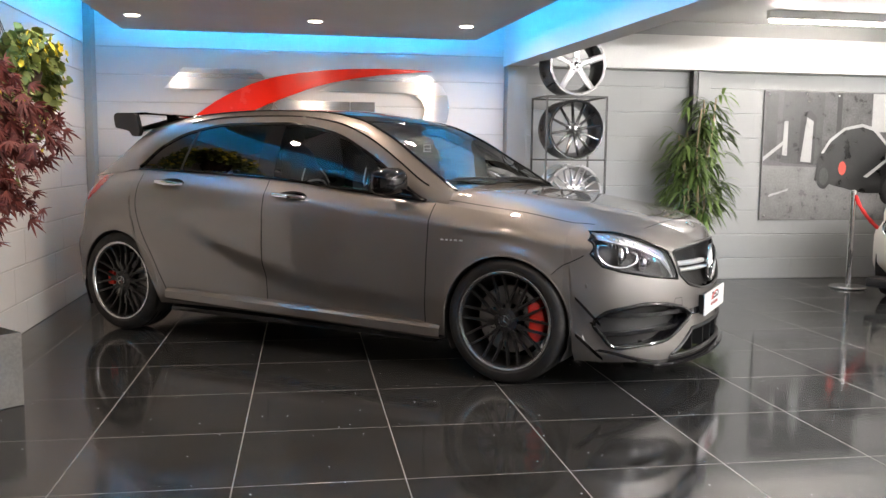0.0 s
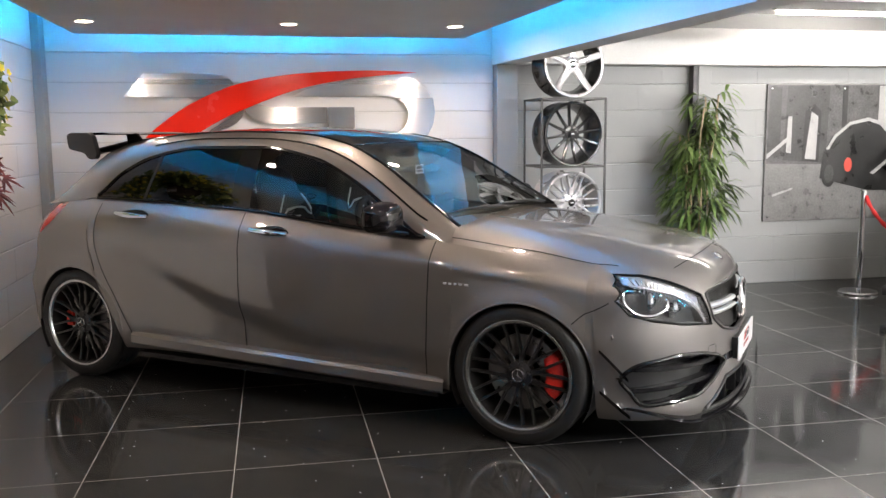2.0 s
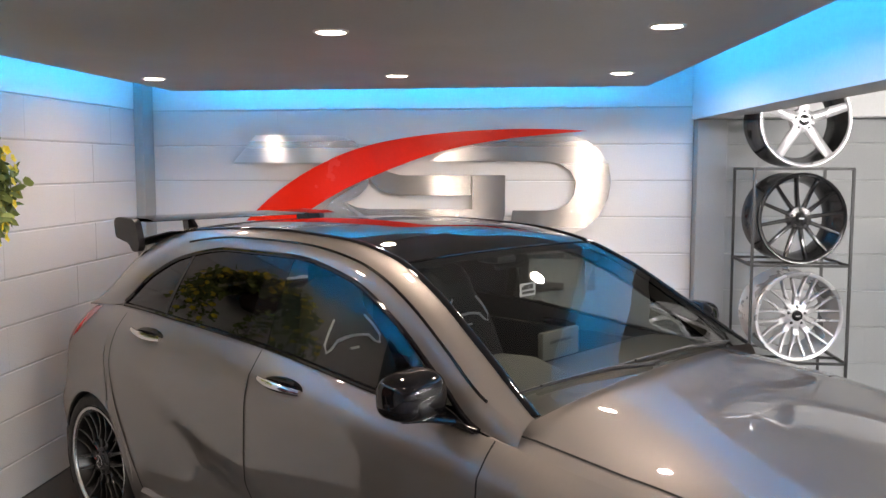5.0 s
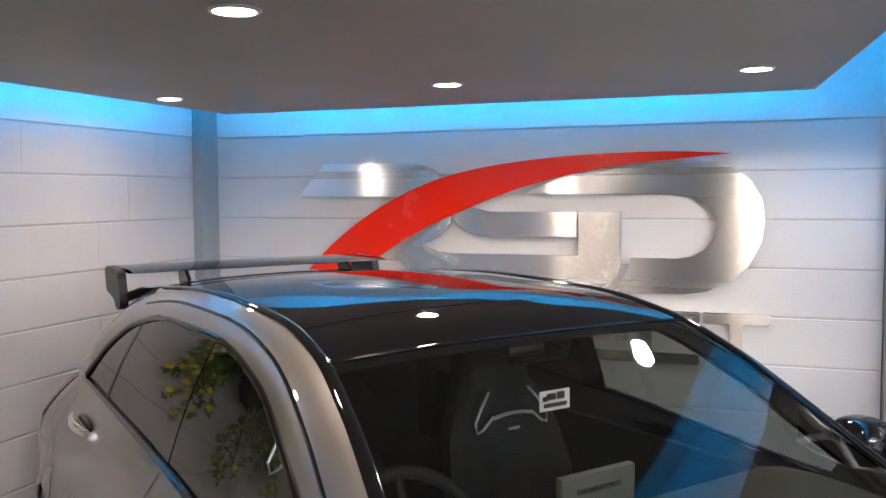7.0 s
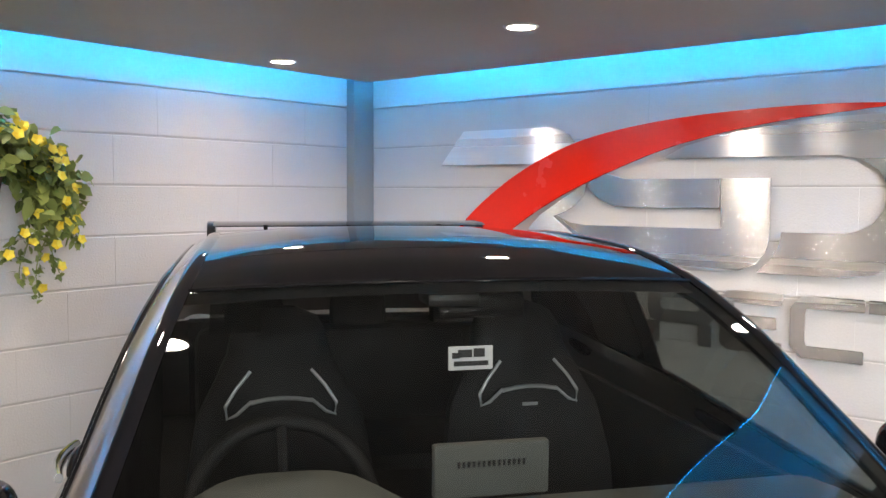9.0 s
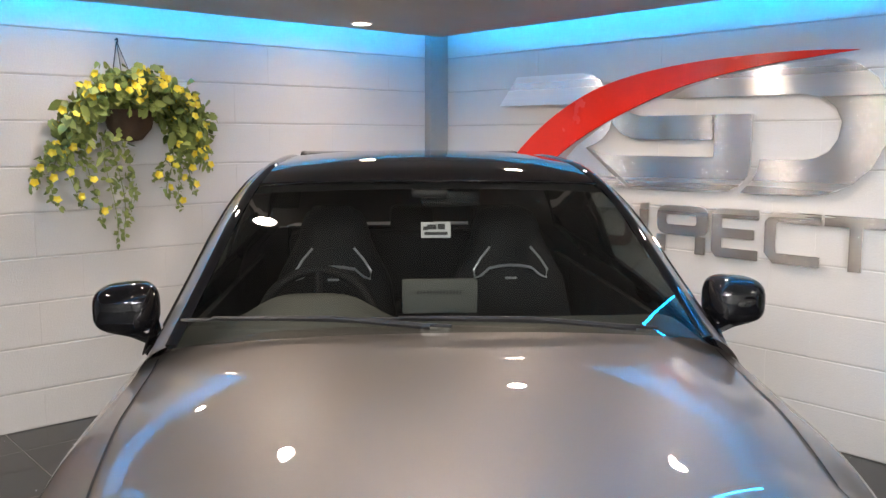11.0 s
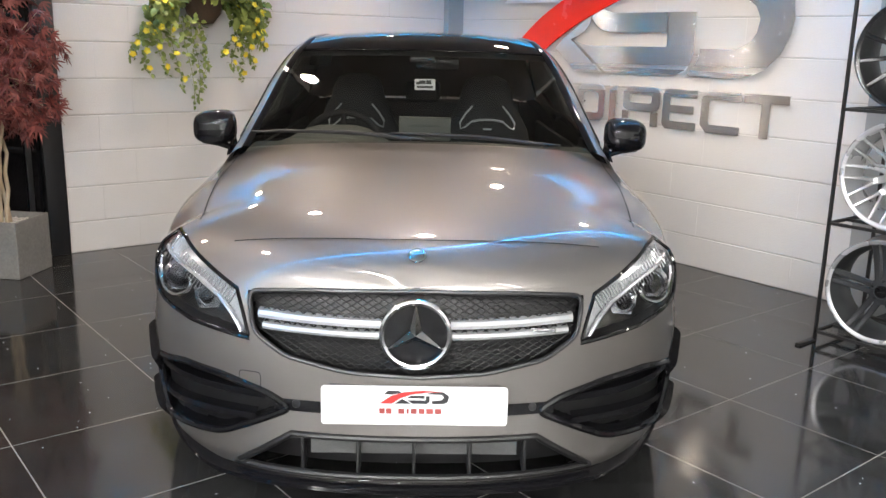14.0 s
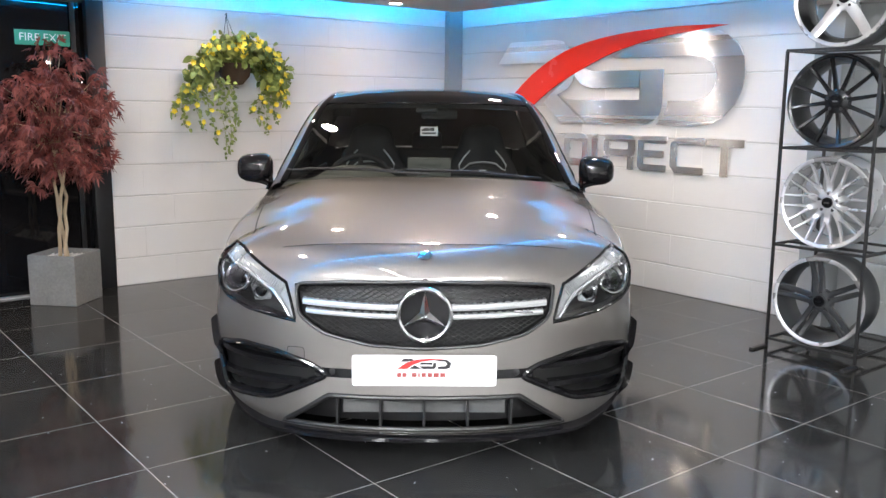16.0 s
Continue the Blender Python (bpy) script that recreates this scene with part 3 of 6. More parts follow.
LAMP = [(0.755, 0.785), (0.805, 0.748), (0.828, 0.685), (0.812, 0.625), (0.765, 0.60), (0.66, 0.573), (0.472, 0.548), (0.492, 0.62), (0.512, 0.682), (0.64, 0.748), (0.71, 0.782)]


def hole_at(y, z):
    y = abs(y)
    return inside((y, z), GRILLE) or inside((y, z), INTAKE) or inside((y, z), LOWER) or inside((y, z), LAMP)


# front skin with its openings
ths, nz = np.linspace(0, 1, 110), 70
P = np.zeros((len(ths), nz, 3))
for i, th in enumerate(ths):
    lo = arch_low(nose(th, 0.4).x, 0.15)
    for j in range(nz):
        P[i, j] = nose(th, lo + (nose_top(th) - lo) * j / (nz - 1))


def skin(i, j):
    q = P[i:i + 2, j:j + 2].reshape(4, 3).mean(0)
    return not hole_at(q[1], q[2])


part("front_bumper", both(P, True, skin), M_PAINT, car)
H = hood_points()
part("bonnet", both(H, True), M_PAINT, car)
panels = {}
for nm, u0, u1 in (("rear_wing", G0, gap_rear(0.5)), ("rear_door", gap_rear(0.5), gap_mid(0.5)), ("front_door", gap_mid(0.5), gap_front(0.5)), ("front_wing", gap_front(0.5), G4)):
    SP = side_panel(float(u0), float(u1))
    for s in (1, -1):
        panels[nm, s] = part(nm, sided(SP, s, True), M_PAINT, car)

# rear end
rear_reach = curve([0.16, 0.19, 0.32, 0.52, 0.64, 0.87, 0.99], [0.28, 0.33, 0.41, 0.40, 0.33, 0.26, 0.16])


def tail(th, z):
    c, s = math.cos(th * math.pi / 2), math.sin(th * math.pi / 2)
    return Vector((G0 - rear_reach(z) * s ** 0.8, side_y(G0, min(z, belt_z(G0))) * c ** 0.8, z))


R = np.zeros((40, 30, 3))
for i in range(40):
    lo = arch_low(tail(i / 39, 0.4).x, 0.17)
    for j in range(30):
        R[i, j] = tail(i / 39, lo + (0.99 - lo) * j / 29)
part("rear_bumper", both(R), M_PAINT, car)
xs = np.linspace(-3.1, -2.36, 24)
part("tailgate", both(sheet(xs, top_point, 16), True), M_PAINT, car)
xs = np.linspace(-3.1, -0.36, 110)
part("roof_rail", both(sheet(xs, lambda x, t: rail_point(x, t * (1.0 if x < -2.35 else 0.52)), 7), False), M_PAINT, car)
xs = np.linspace(-2.36, -0.36, 80)
for s in (1, -1):
    part("door_frame", sided(sheet(xs, lambda x, t: rail_point(x, 0.52 + 0.48 * t), 5), s, False), M_PAINT, car)
xs = np.linspace(-3.1, -2.63, 16)
for s in (1, -1):
    part("rear_pillar", sided(sheet(xs, pane_point, 6), s, False), M_PAINT, car)
xs = np.linspace(-2.36, -1.207, 34)
part("roof", both(sheet(xs, top_point, 20), False), M_ROOFGLASS, car, "black glass roof")
xs = np.linspace(-1.203, -1.020, 10)
part("roof_header", both(sheet(xs, top_point, 20), False), M_ROOFGLASS, car, "gloss black panel over the windscreen")
part("header_seal", tube([(-1.015, y, top_z(-1.015, y)) for y in np.linspace(-0.565, 0.565, 40)], 0.005, sides=6), M_GLOSSBLACK, car)
xs = np.linspace(-1.012, -0.355, 36)
ws = part("windscreen", both(sheet(xs, top_point, 20), False), M_GLASS, car, "clear windscreen glass")
ws.visible_shadow = False
for s in (1, -1):
    g = part("front_window", sided(sheet(np.linspace(-1.54, -0.5, 36), pane_point, 8), s, False), M_GLASS, panels["front_door", s], "clear side window")
    g.visible_shadow = False
    g = part("rear_window", sided(sheet(np.linspace(-2.63, -1.64, 36), pane_point, 8), s, False), M_TINT, panels["rear_door", s], "dark privacy glass")
    g.visible_shadow = False
    Q = sheet(np.linspace(-1.66, -1.53, 6), pane_point, 8)
    Q[..., 1] += 0.002
    part("door_pillar", sided(Q, s, True), M_GLOSSBLACK, panels["rear_door", s], "gloss black pillar trim")
    Q = sheet(np.linspace(-2.25, -2.23, 3), pane_point, 8)
    Q[..., 0] -= 0.03 * np.linspace(-1, 1, 8)[None, :]
    Q[..., 1] += 0.002
    part("window_divider", sided(Q, s, True), M_SATIN, panels["rear_door", s])
    xsb = np.linspace(-2.63, -0.5, 60)
    part("waist_seal", tube([(x, s * (belt_y(x) + 0.002), belt_z(x) + 0.006) for x in xsb], 0.011, flat=0.8), M_GLOSSBLACK, car)
    part("window_seal", tube([(x, s * (win_y(x) + 0.003), win_z(x)) for x in xsb], 0.009), M_GLOSSBLACK, car)
    part("screen_seal", tube([(x, s * (rail_y(x) - 0.012), top_z(x, rail_y(x) - 0.012) + 0.002) for x in np.linspace(-2.36, -0.36, 60)], 0.016, flat=0.35), M_GLOSSBLACK, car)
    part("frame_line", tube([(p[0], s * p[1], p[2]) for p in (rail_point(x, 0.52) for x in np.linspace(-2.30, -0.50, 60))], 0.005, sides=6), M_GLOSSBLACK, car)
    nrm = (0, s, 0)
    for fn, z0, z1 in ((gap_rear, 0.24, 1.01), (gap_mid, 0.24, 0.99), (gap_front, 0.22, 0.895)):
        pts = [(float(fn(z)), s * float(side_y(fn(z), z)), z) for z in np.linspace(z0, z1, 40)]
        part("shut_line", ribbon(pts, 0.006, 0.002, normal=nrm), M_GAP, car)
    # bumper joint from the arch up to the lamp
    pts = [(x, s * float(side_y(min(x, G4), z)) if x < G4 else s * float(nose(0.0, z).y), z) for x, z in ((0.245, 0.575), (0.27, 0.60), (0.30, 0.625))]
    for k in range(1, 12):
        z = 0.625 + 0.05 * k / 11
        q = nose(0.0 + 0.10 * k / 11, z)
        pts.append((q.x, s * q.y, z))
    part("shut_line", ribbon(pts, 0.005, 0.002, normal=nrm), M_GAP, car)
    # edge of the bonnet along the wing
    pts = []
    for x in np.linspace(-0.42, 0.40, 40):
        y = float(np.interp(x, [-0.42, -0.33, -0.25, -0.05, 0.2, 0.40], [0.742, 0.735, 0.735, 0.735, 0.715, 0.69]))
        pts.append((x, s * y, hood_z(x, y)))
    part("shut_line", ribbon(pts, 0.007, 0.002, normal=(0, s * 0.45, 0.9)), M_GAP, car)
pts = [(0.652 - 0.05 * abs(y / 0.56) ** 3, y, hood_z(0.652 - 0.05 * abs(y / 0.56) ** 3, y)) for y in np.linspace(-0.54, 0.54, 60)]
part("shut_line", ribbon(pts, 0.006, 0.0025, normal=(0.3, 0, 0.95)), M_GAP, car)

# under the skin
part("underbody", box(-3.2, 0.62, -0.57, 0.57, 0.19, 0.60), M_DARK, car, smooth=False)
part("underbody", box(-2.32, -0.38, -0.78, 0.78, 0.17, 0.42), M_DARK, car, smooth=False)
for xc in (0.0, WB):
    for s in (1, -1):
        bm = bmesh.new()
        rows = []
        for k in range(25):
            a = math.pi * (k - 3) / 18
            rows.append([bm.verts.new((xc + (ARCH + 0.004) * math.cos(a), s * y, 0.315 + (ARCH + 0.004) * math.sin(a))) for y in (0.56, 0.855)])
        for a, b in zip(rows, rows[1:]):
            bm.faces.new((a[0], a[1], b[1], b[0]))
        part("arch_liner", bm, M_DARK, car)
        # rolled lip of the arch
        pts = []
        for k in range(33):
            a = math.pi * k / 32
            x, z = xc + ARCH * math.cos(a), 0.315 + ARCH * math.sin(a)
            pts.append((x, s * (float(side_y(min(x, G4), z)) - 0.004) if x <= G4 else s * float(side_y(G4, z)) - s * 0.004, z))
        part("arch_lip", tube(pts, 0.006), M_PAINT, car)
for s in (1, -1):
    xs = np.linspace(-2.30, -0.365, 30)
    S = np.zeros((30, 6, 3))
    for i, x in enumerate(xs):
        zt = 0.302 - 0.043 * (x + 2.3) / 1.935
        for j, (dy, dz) in enumerate(((-0.03, 0.012), (0.012, 0.004), (0.026, -0.012), (0.026, -0.055), (0.012, -0.068), (-0.06, -0.07))):
            S[i, j] = (x, s * (0.848 + dy), zt + dz)
    part("side_skirt", grid(S, None, s > 0), M_PAINT, car)
    part("skirt_blade", prism([(-2.26, 0.86), (-0.40, 0.86), (-0.40, 0.78), (-2.26, 0.78)] if s > 0 else [(-2.26, -0.86), (-0.40, -0.86), (-0.40, -0.78), (-2.26, -0.78)], 0.172, 0.198, "xy"), M_GLOSSBLACK, car, "gloss black sill blade")


# ---- parts of the car ----
def front_sheet(poly, inset, step=0.008, side=1):
    """A sheet that follows the front inside an outline, set back by inset."""
    ys, zs = [p[0] for p in poly], [p[1] for p in poly]
    ny, nz = int((max(ys) - min(ys)) / step) + 2, int((max(zs) - min(zs)) / step) + 2
    Y, Z = np.linspace(min(ys), max(ys), ny), np.linspace(min(zs), max(zs), nz)
    Q = np.zeros((ny, nz, 3))
    for a, y in enumerate(Y):
        for b, z in enumerate(Z):
            Q[a, b] = (front_x(y, z) - inset, side * y, z)
    big = poly
    return grid(Q, None, side < 0, lambda a, b: inside(((Y[a] + Y[a + 1]) / 2, (Z[b] + Z[b + 1]) / 2), big))


def front_line(pts, out=0.0, n=8, side=1, closed=True):
    """Points along an outline on the front."""
    res = []
    m = len(pts) if closed else len(pts) - 1
    for i in range(m):
        a, b = pts[i], pts[(i + 1) % len(pts)]
        for k in range(n):
            y, z = a[0] + (b[0] - a[0]) * k / n, a[1] + (b[1] - a[1]) * k / n
            res.append((front_x(y, z) + out, side * y, z))
    if not closed:
        y, z = pts[-1]
        res.append((front_x(y, z) + out, side * y, z))
    return res


# grille: dark backing, honeycomb bars, twin silver fins, ring and three-armed emblem
grille = part("grille", front_sheet(GRILLE, 0.05, 0.012), M_DUCT, car, "black mesh grille with twin silver fins")
part("grille_frame", tube(front_line(rounded(GRILLE, 0.03), 0.0, 3), 0.007, closed=True), M_SATIN, grille)
bm = bmesh.new()
pitch = 0.019
for k in range(-32, 33):
    for sgn in (1, -1):
        run = []
        for q in range(0, 26):
            z = 0.455 + 0.01 * q
            y = k * pitch * 1.6 + sgn * (z - 0.58) * 1.7
            if inside((y, z), GRILLE):
                run.append((front_x(y, z) - 0.028, y, z))
            else:
                if len(run) > 1:
                    tube(run, 0.0022, bm, 4)
                run = []
        if len(run) > 1:
            tube(run, 0.0022, bm, 4)
tagged(part("mesh", bm, M_DUCT, grille, "black honeycomb mesh"), kind="stuff")
for z0, z1 in ((0.618, 0.598), (0.584, 0.568)):
    for s in (1, -1):
        S = np.zeros((20, 5, 3))
        for i, y in enumerate(np.linspace(0.090, 0.448 if z0 > 0.6 else 0.435, 20)):
            for j, (dx, dz) in enumerate(((-0.03, 0), (0.004, 0), (0.010, 0.5), (0.004, 1), (-0.03, 1))):
                rise = 0.012 * (y / 0.45) ** 2
                z = z0 + (z1 - z0) * dz + rise
                S[i, j] = (front_x(y, z) - 0.012 + dx, s * y, z)
        part("fin", grid(S, None, s > 0), M_SILVER, grille, "satin silver fin")
xe, ze = front_x(0, 0.585) + 0.006, 0.588
emblem = part("emblem", tube([(xe, 0.094 * math.cos(a), ze + 0.094 * math.sin(a)) for a in np.linspace(0, 2 * math.pi, 49)[:-1]], 0.0095, closed=True, up=(1, 0, 0)), M_CHROME, grille, "chrome ring emblem with three arms")
part("emblem_back", lathe([(0.0005, 0.0), (0.088, 0.0)], sides=40), M_GLOSSBLACK, grille, m=Matrix.Translation((xe - 0.012, 0, ze)) @ pose(0, 0, 0, 0, 0, 90))
bm = bmesh.new()
for k in range(3):
    a = math.pi / 2 + k * 2 * math.pi / 3
    c, s_ = math.cos(a), math.sin(a)
    tip = Vector((0, c, s_)) * 0.090
    wid = Vector((0, -s_, c)) * 0.017
    ctr = [bm.verts.new(Vector((xe + d, 0, ze)) + q) for d, q in ((0.012, Vector((0, 0, 0))), (-0.004, wid + Vector((0, c, s_)) * 0.010), (-0.004, tip), (-0.004, -wid + Vector((0, c, s_)) * 0.010))]
    bm.faces.new((ctr[0], ctr[1], ctr[2]))
    bm.faces.new((ctr[0], ctr[2], ctr[3]))
part("emblem_arms", bm, M_CHROME, grille, smooth=False)
# small round badge on the bonnet lip
xb_ = 0.715
bn = Matrix.Translation((xb_, 0, hood_z(xb_, 0) + 0.002)) @ pose(0, 0, 0, 0, 33, 0)
part("badge", lathe([(0.0005, 0.004), (0.018, 0.003), (0.020, 0.005), (0.026, 0.003), (0.027, 0.0)], sides=32, axis="z"), M_CHROME, car, "small round chrome badge", m=bn)

# number plate with a plain trade mark: a red sweep, dark shapes and a red bar of writing
xp = front_x(0.0, 0.39) + 0.022
plate = part("number_plate", prism(rounded([(-0.26, 0.333), (0.26, 0.333), (0.26, 0.447), (-0.26, 0.447)], 0.012), xp - 0.006, xp, "yz"), M_PLATE, car, "white show plate with a dark and red mark", smooth=False)
part("plate_mount", box(xp - 0.06, xp - 0.007, -0.24, 0.24, 0.34, 0.44), M_SATIN, plate, smooth=False)


def plate_mark(pts, mat):
    return part("plate_mark", prism(pts, xp, xp + 0.0015, "yz"), mat, plate, smooth=False)


# ---- wheels ----
def rim_mesh(r, w, lip=0.012):
    """The barrel with its outer lip at y = 0 (outside towards -y) reaching back to y = w."""
    return lathe([(r + 0.004, 0.004), (r + 0.006, 0.0), (r, -0.002), (r - lip, 0.004), (r - lip - 0.006, 0.03), (r - 0.035, 0.07), (r - 0.045, w * 0.5), (r - 0.035, w - 0.03), (r - 0.012, w - 0.012), (r + 0.004, w), (r + 0.006, w - 0.01), (r - 0.006, w - 0.04), (r - 0.024, w * 0.5), (r - 0.015, 0.05), (r + 0.004, 0.004)], sides=72)


def spoke(bm, a0, r0, a1, r1, y0, y1, w0, w1, depth=0.022):
    """One bar from the hub to the rim, chamfered on its face."""
    p0, p1 = Vector((math.cos(a0) * r0, y0, math.sin(a0) * r0)), Vector((math.cos(a1) * r1, y1, math.sin(a1) * r1))
    d = p1 - p0
    s = Vector((-d.z, 0, d.x)).normalized()
    n = 6
    rows = []
    for i in range(n + 1):
        t = i / n
        p = p0.lerp(p1, t) + Vector((0, 0.010 * math.sin(math.pi * t), 0))
        w = w0 + (w1 - w0) * t
        rows.append([bm.verts.new(q) for q in (p + s * w, p + s * w * 0.6 + Vector((0, -0.005, 0)), p - s * w * 0.6 + Vector((0, -0.005, 0)), p - s * w, p - s * w * 0.8 + Vector((0, depth, 0)), p + s * w * 0.8 + Vector((0, depth, 0)))])
    for a, b in zip(rows, rows[1:]):
        for k in range(6):
            bm.faces.new((a[k], b[k], b[(k + 1) % 6], a[(k + 1) % 6]))
    bm.faces.new(rows[0])
    bm.faces.new(rows[-1][::-1])


def hub_mesh(r, y0, y1):
    return lathe([(0.0005, y0), (r * 0.55, y0), (r * 0.6, y0 + 0.004), (r, y0 + 0.008), (r + 0.004, y1)], sides=40)


def bolts(parent, r, y, n, mat, size=0.009):
    for k in range(n):
        a = 2 * math.pi * k / n + 0.3
        bm = lathe([(0.0005, -0.006), (size * 0.7, -0.006), (size, 0.0), (size, 0.01)], sides=6)
        part("bolt", bm, mat, parent, m=Matrix.Translation((math.cos(a) * r, y, math.sin(a) * r)), smooth=False)


M_MACHINED = plain("machined_rim_edge", (0.60, 0.60, 0.60), 0.25, 1.0)
M_WHEELBLACK = plain("satin_black_alloy", (0.012, 0.012, 0.012), 0.3, 0.3, 0.3)


def road_wheel(name, x, side, turn, big_caliper):
    m = Matrix.Translation((x, side * 0.862, RW)) @ pose(0, 0, 0, 0, 0, 180 if side > 0 else 0) @ pose(0, 0, 0, 0, turn, 0)
    w = part(name, rim_mesh(0.245, 0.21), M_WHEELBLACK, car, "satin black multi-spoke alloy wheel", m=m)
    part("rim_edge", lathe([(0.236, 0.004), (0.240, -0.006), (0.246, -0.009), (0.253, -0.008), (0.256, 0.0)], sides=72), M_MACHINED, w, "bright machined edge")
    prof = [(0.250, 0.006), (0.256, -0.002), (0.264, -0.010), (0.285, -0.012), (0.303, -0.006), (0.314, 0.006), (0.318, 0.018)]
    for g in (0.05, 0.09, 0.13):
        prof += [(0.3205, g - 0.012), (0.3215, g - 0.004), (0.3150, g - 0.003), (0.3150, g + 0.003), (0.3220, g + 0.004)]
    prof += [(0.3205, 0.165), (0.316, 0.19), (0.305, 0.208), (0.285, 0.216), (0.262, 0.214), (0.247, 0.205)]
    part("tyre", lathe(prof, sides=80), M_RUBBER, w, "low-profile black tyre")
    for k in range(10):
        a = 2 * math.pi * k / 10
        bm = bmesh.new()
        for sg in (1, -1):
            spoke(bm, a + sg * 0.29, 0.048, a + sg * 0.235, 0.112, 0.018, 0.020, 0.011, 0.0075)
            spoke(bm, a + sg * 0.245, 0.104, a + sg * 0.117, 0.240, 0.020, 0.008, 0.0075, 0.0052)
        part("spoke", bm, M_WHEELBLACK, w)
    part("hub", hub_mesh(0.062, 0.008, 0.05), M_WHEELBLACK, w)
    part("hub_cap", lathe([(0.0005, -0.001), (0.026, 0.0), (0.030, 0.004), (0.031, 0.012)], sides=32), M_SATIN, w)
    part("hub_ring", tube([(0.027 * math.cos(a), 0.0, 0.027 * math.sin(a)) for a in np.linspace(0, 2 * math.pi, 25)[:-1]], 0.0022, closed=True, sides=5, up=(0, 1, 0)), M_CHROME, w, "chrome cap ring")
    bm = bmesh.new()
    for k in range(3):
        a = math.pi / 2 + k * 2 * math.pi / 3
        tube([(0, -0.003, 0), (0.025 * math.cos(a), -0.001, 0.025 * math.sin(a))], [0.005, 0.001], bm, 5)
    part("hub_mark", bm, M_CHROME, w)
    bolts(w, 0.048, 0.010, 5, M_SATIN)
    brake = Matrix.Translation((x, side * 0.862, RW)) @ pose(0, 0, 0, 0, 0, 180 if side > 0 else 0)
    part("brake_disc", lathe([(0.08, 0.075), (0.172, 0.075), (0.174, 0.08), (0.174, 0.10), (0.08, 0.10)], sides=56), M_DISC, car, m=brake)
    if big_caliper:
        sgn = -1 if side > 0 else 1
        bm = bmesh.new()
        S = np.zeros((16, 6, 3))
        for i, a in enumerate(np.linspace(-0.62, 0.62, 16)):
            end = 0.012 * (abs(a) / 0.62) ** 4
            for j, (rr, yy) in enumerate(((0.115 + end, 0.075), (0.118 + end, 0.044), (0.135 + end, 0.034), (0.175 - end, 0.034), (0.196 - end, 0.045), (0.198 - end, 0.11))):
                S[i, j] = (sgn * rr * math.cos(a), yy, rr * math.sin(a))
        grid(S, bm, sgn < 0)
        for i in (0, 15):
            bm.faces.new([bm.verts.new(S[i, j]) for j in range(6)])
        part("brake_caliper", bm, M_CALIPER, car, "bright red brake caliper", m=brake)
        for a in (-0.33, 0.05, 0.40):
            part("caliper_piston", lathe([(0.0005, 0.029), (0.016, 0.030), (0.018, 0.036)], sides=20), M_CALIPER, car, m=brake @ Matrix.Translation((sgn * 0.155 * math.cos(a), 0, 0.155 * math.sin(a))))
    else:
        bm = box(-0.185, -0.13, 0.055, 0.11, -0.045, 0.045, 0.012)
        part("brake_caliper", bm, M_CALIPER, car, "red brake caliper", m=brake)


for sd in (-1, 1):
    road_wheel("front_wheel", 0.0, sd, 6, True)
    road_wheel("rear_wheel", WB, sd, 21, False)

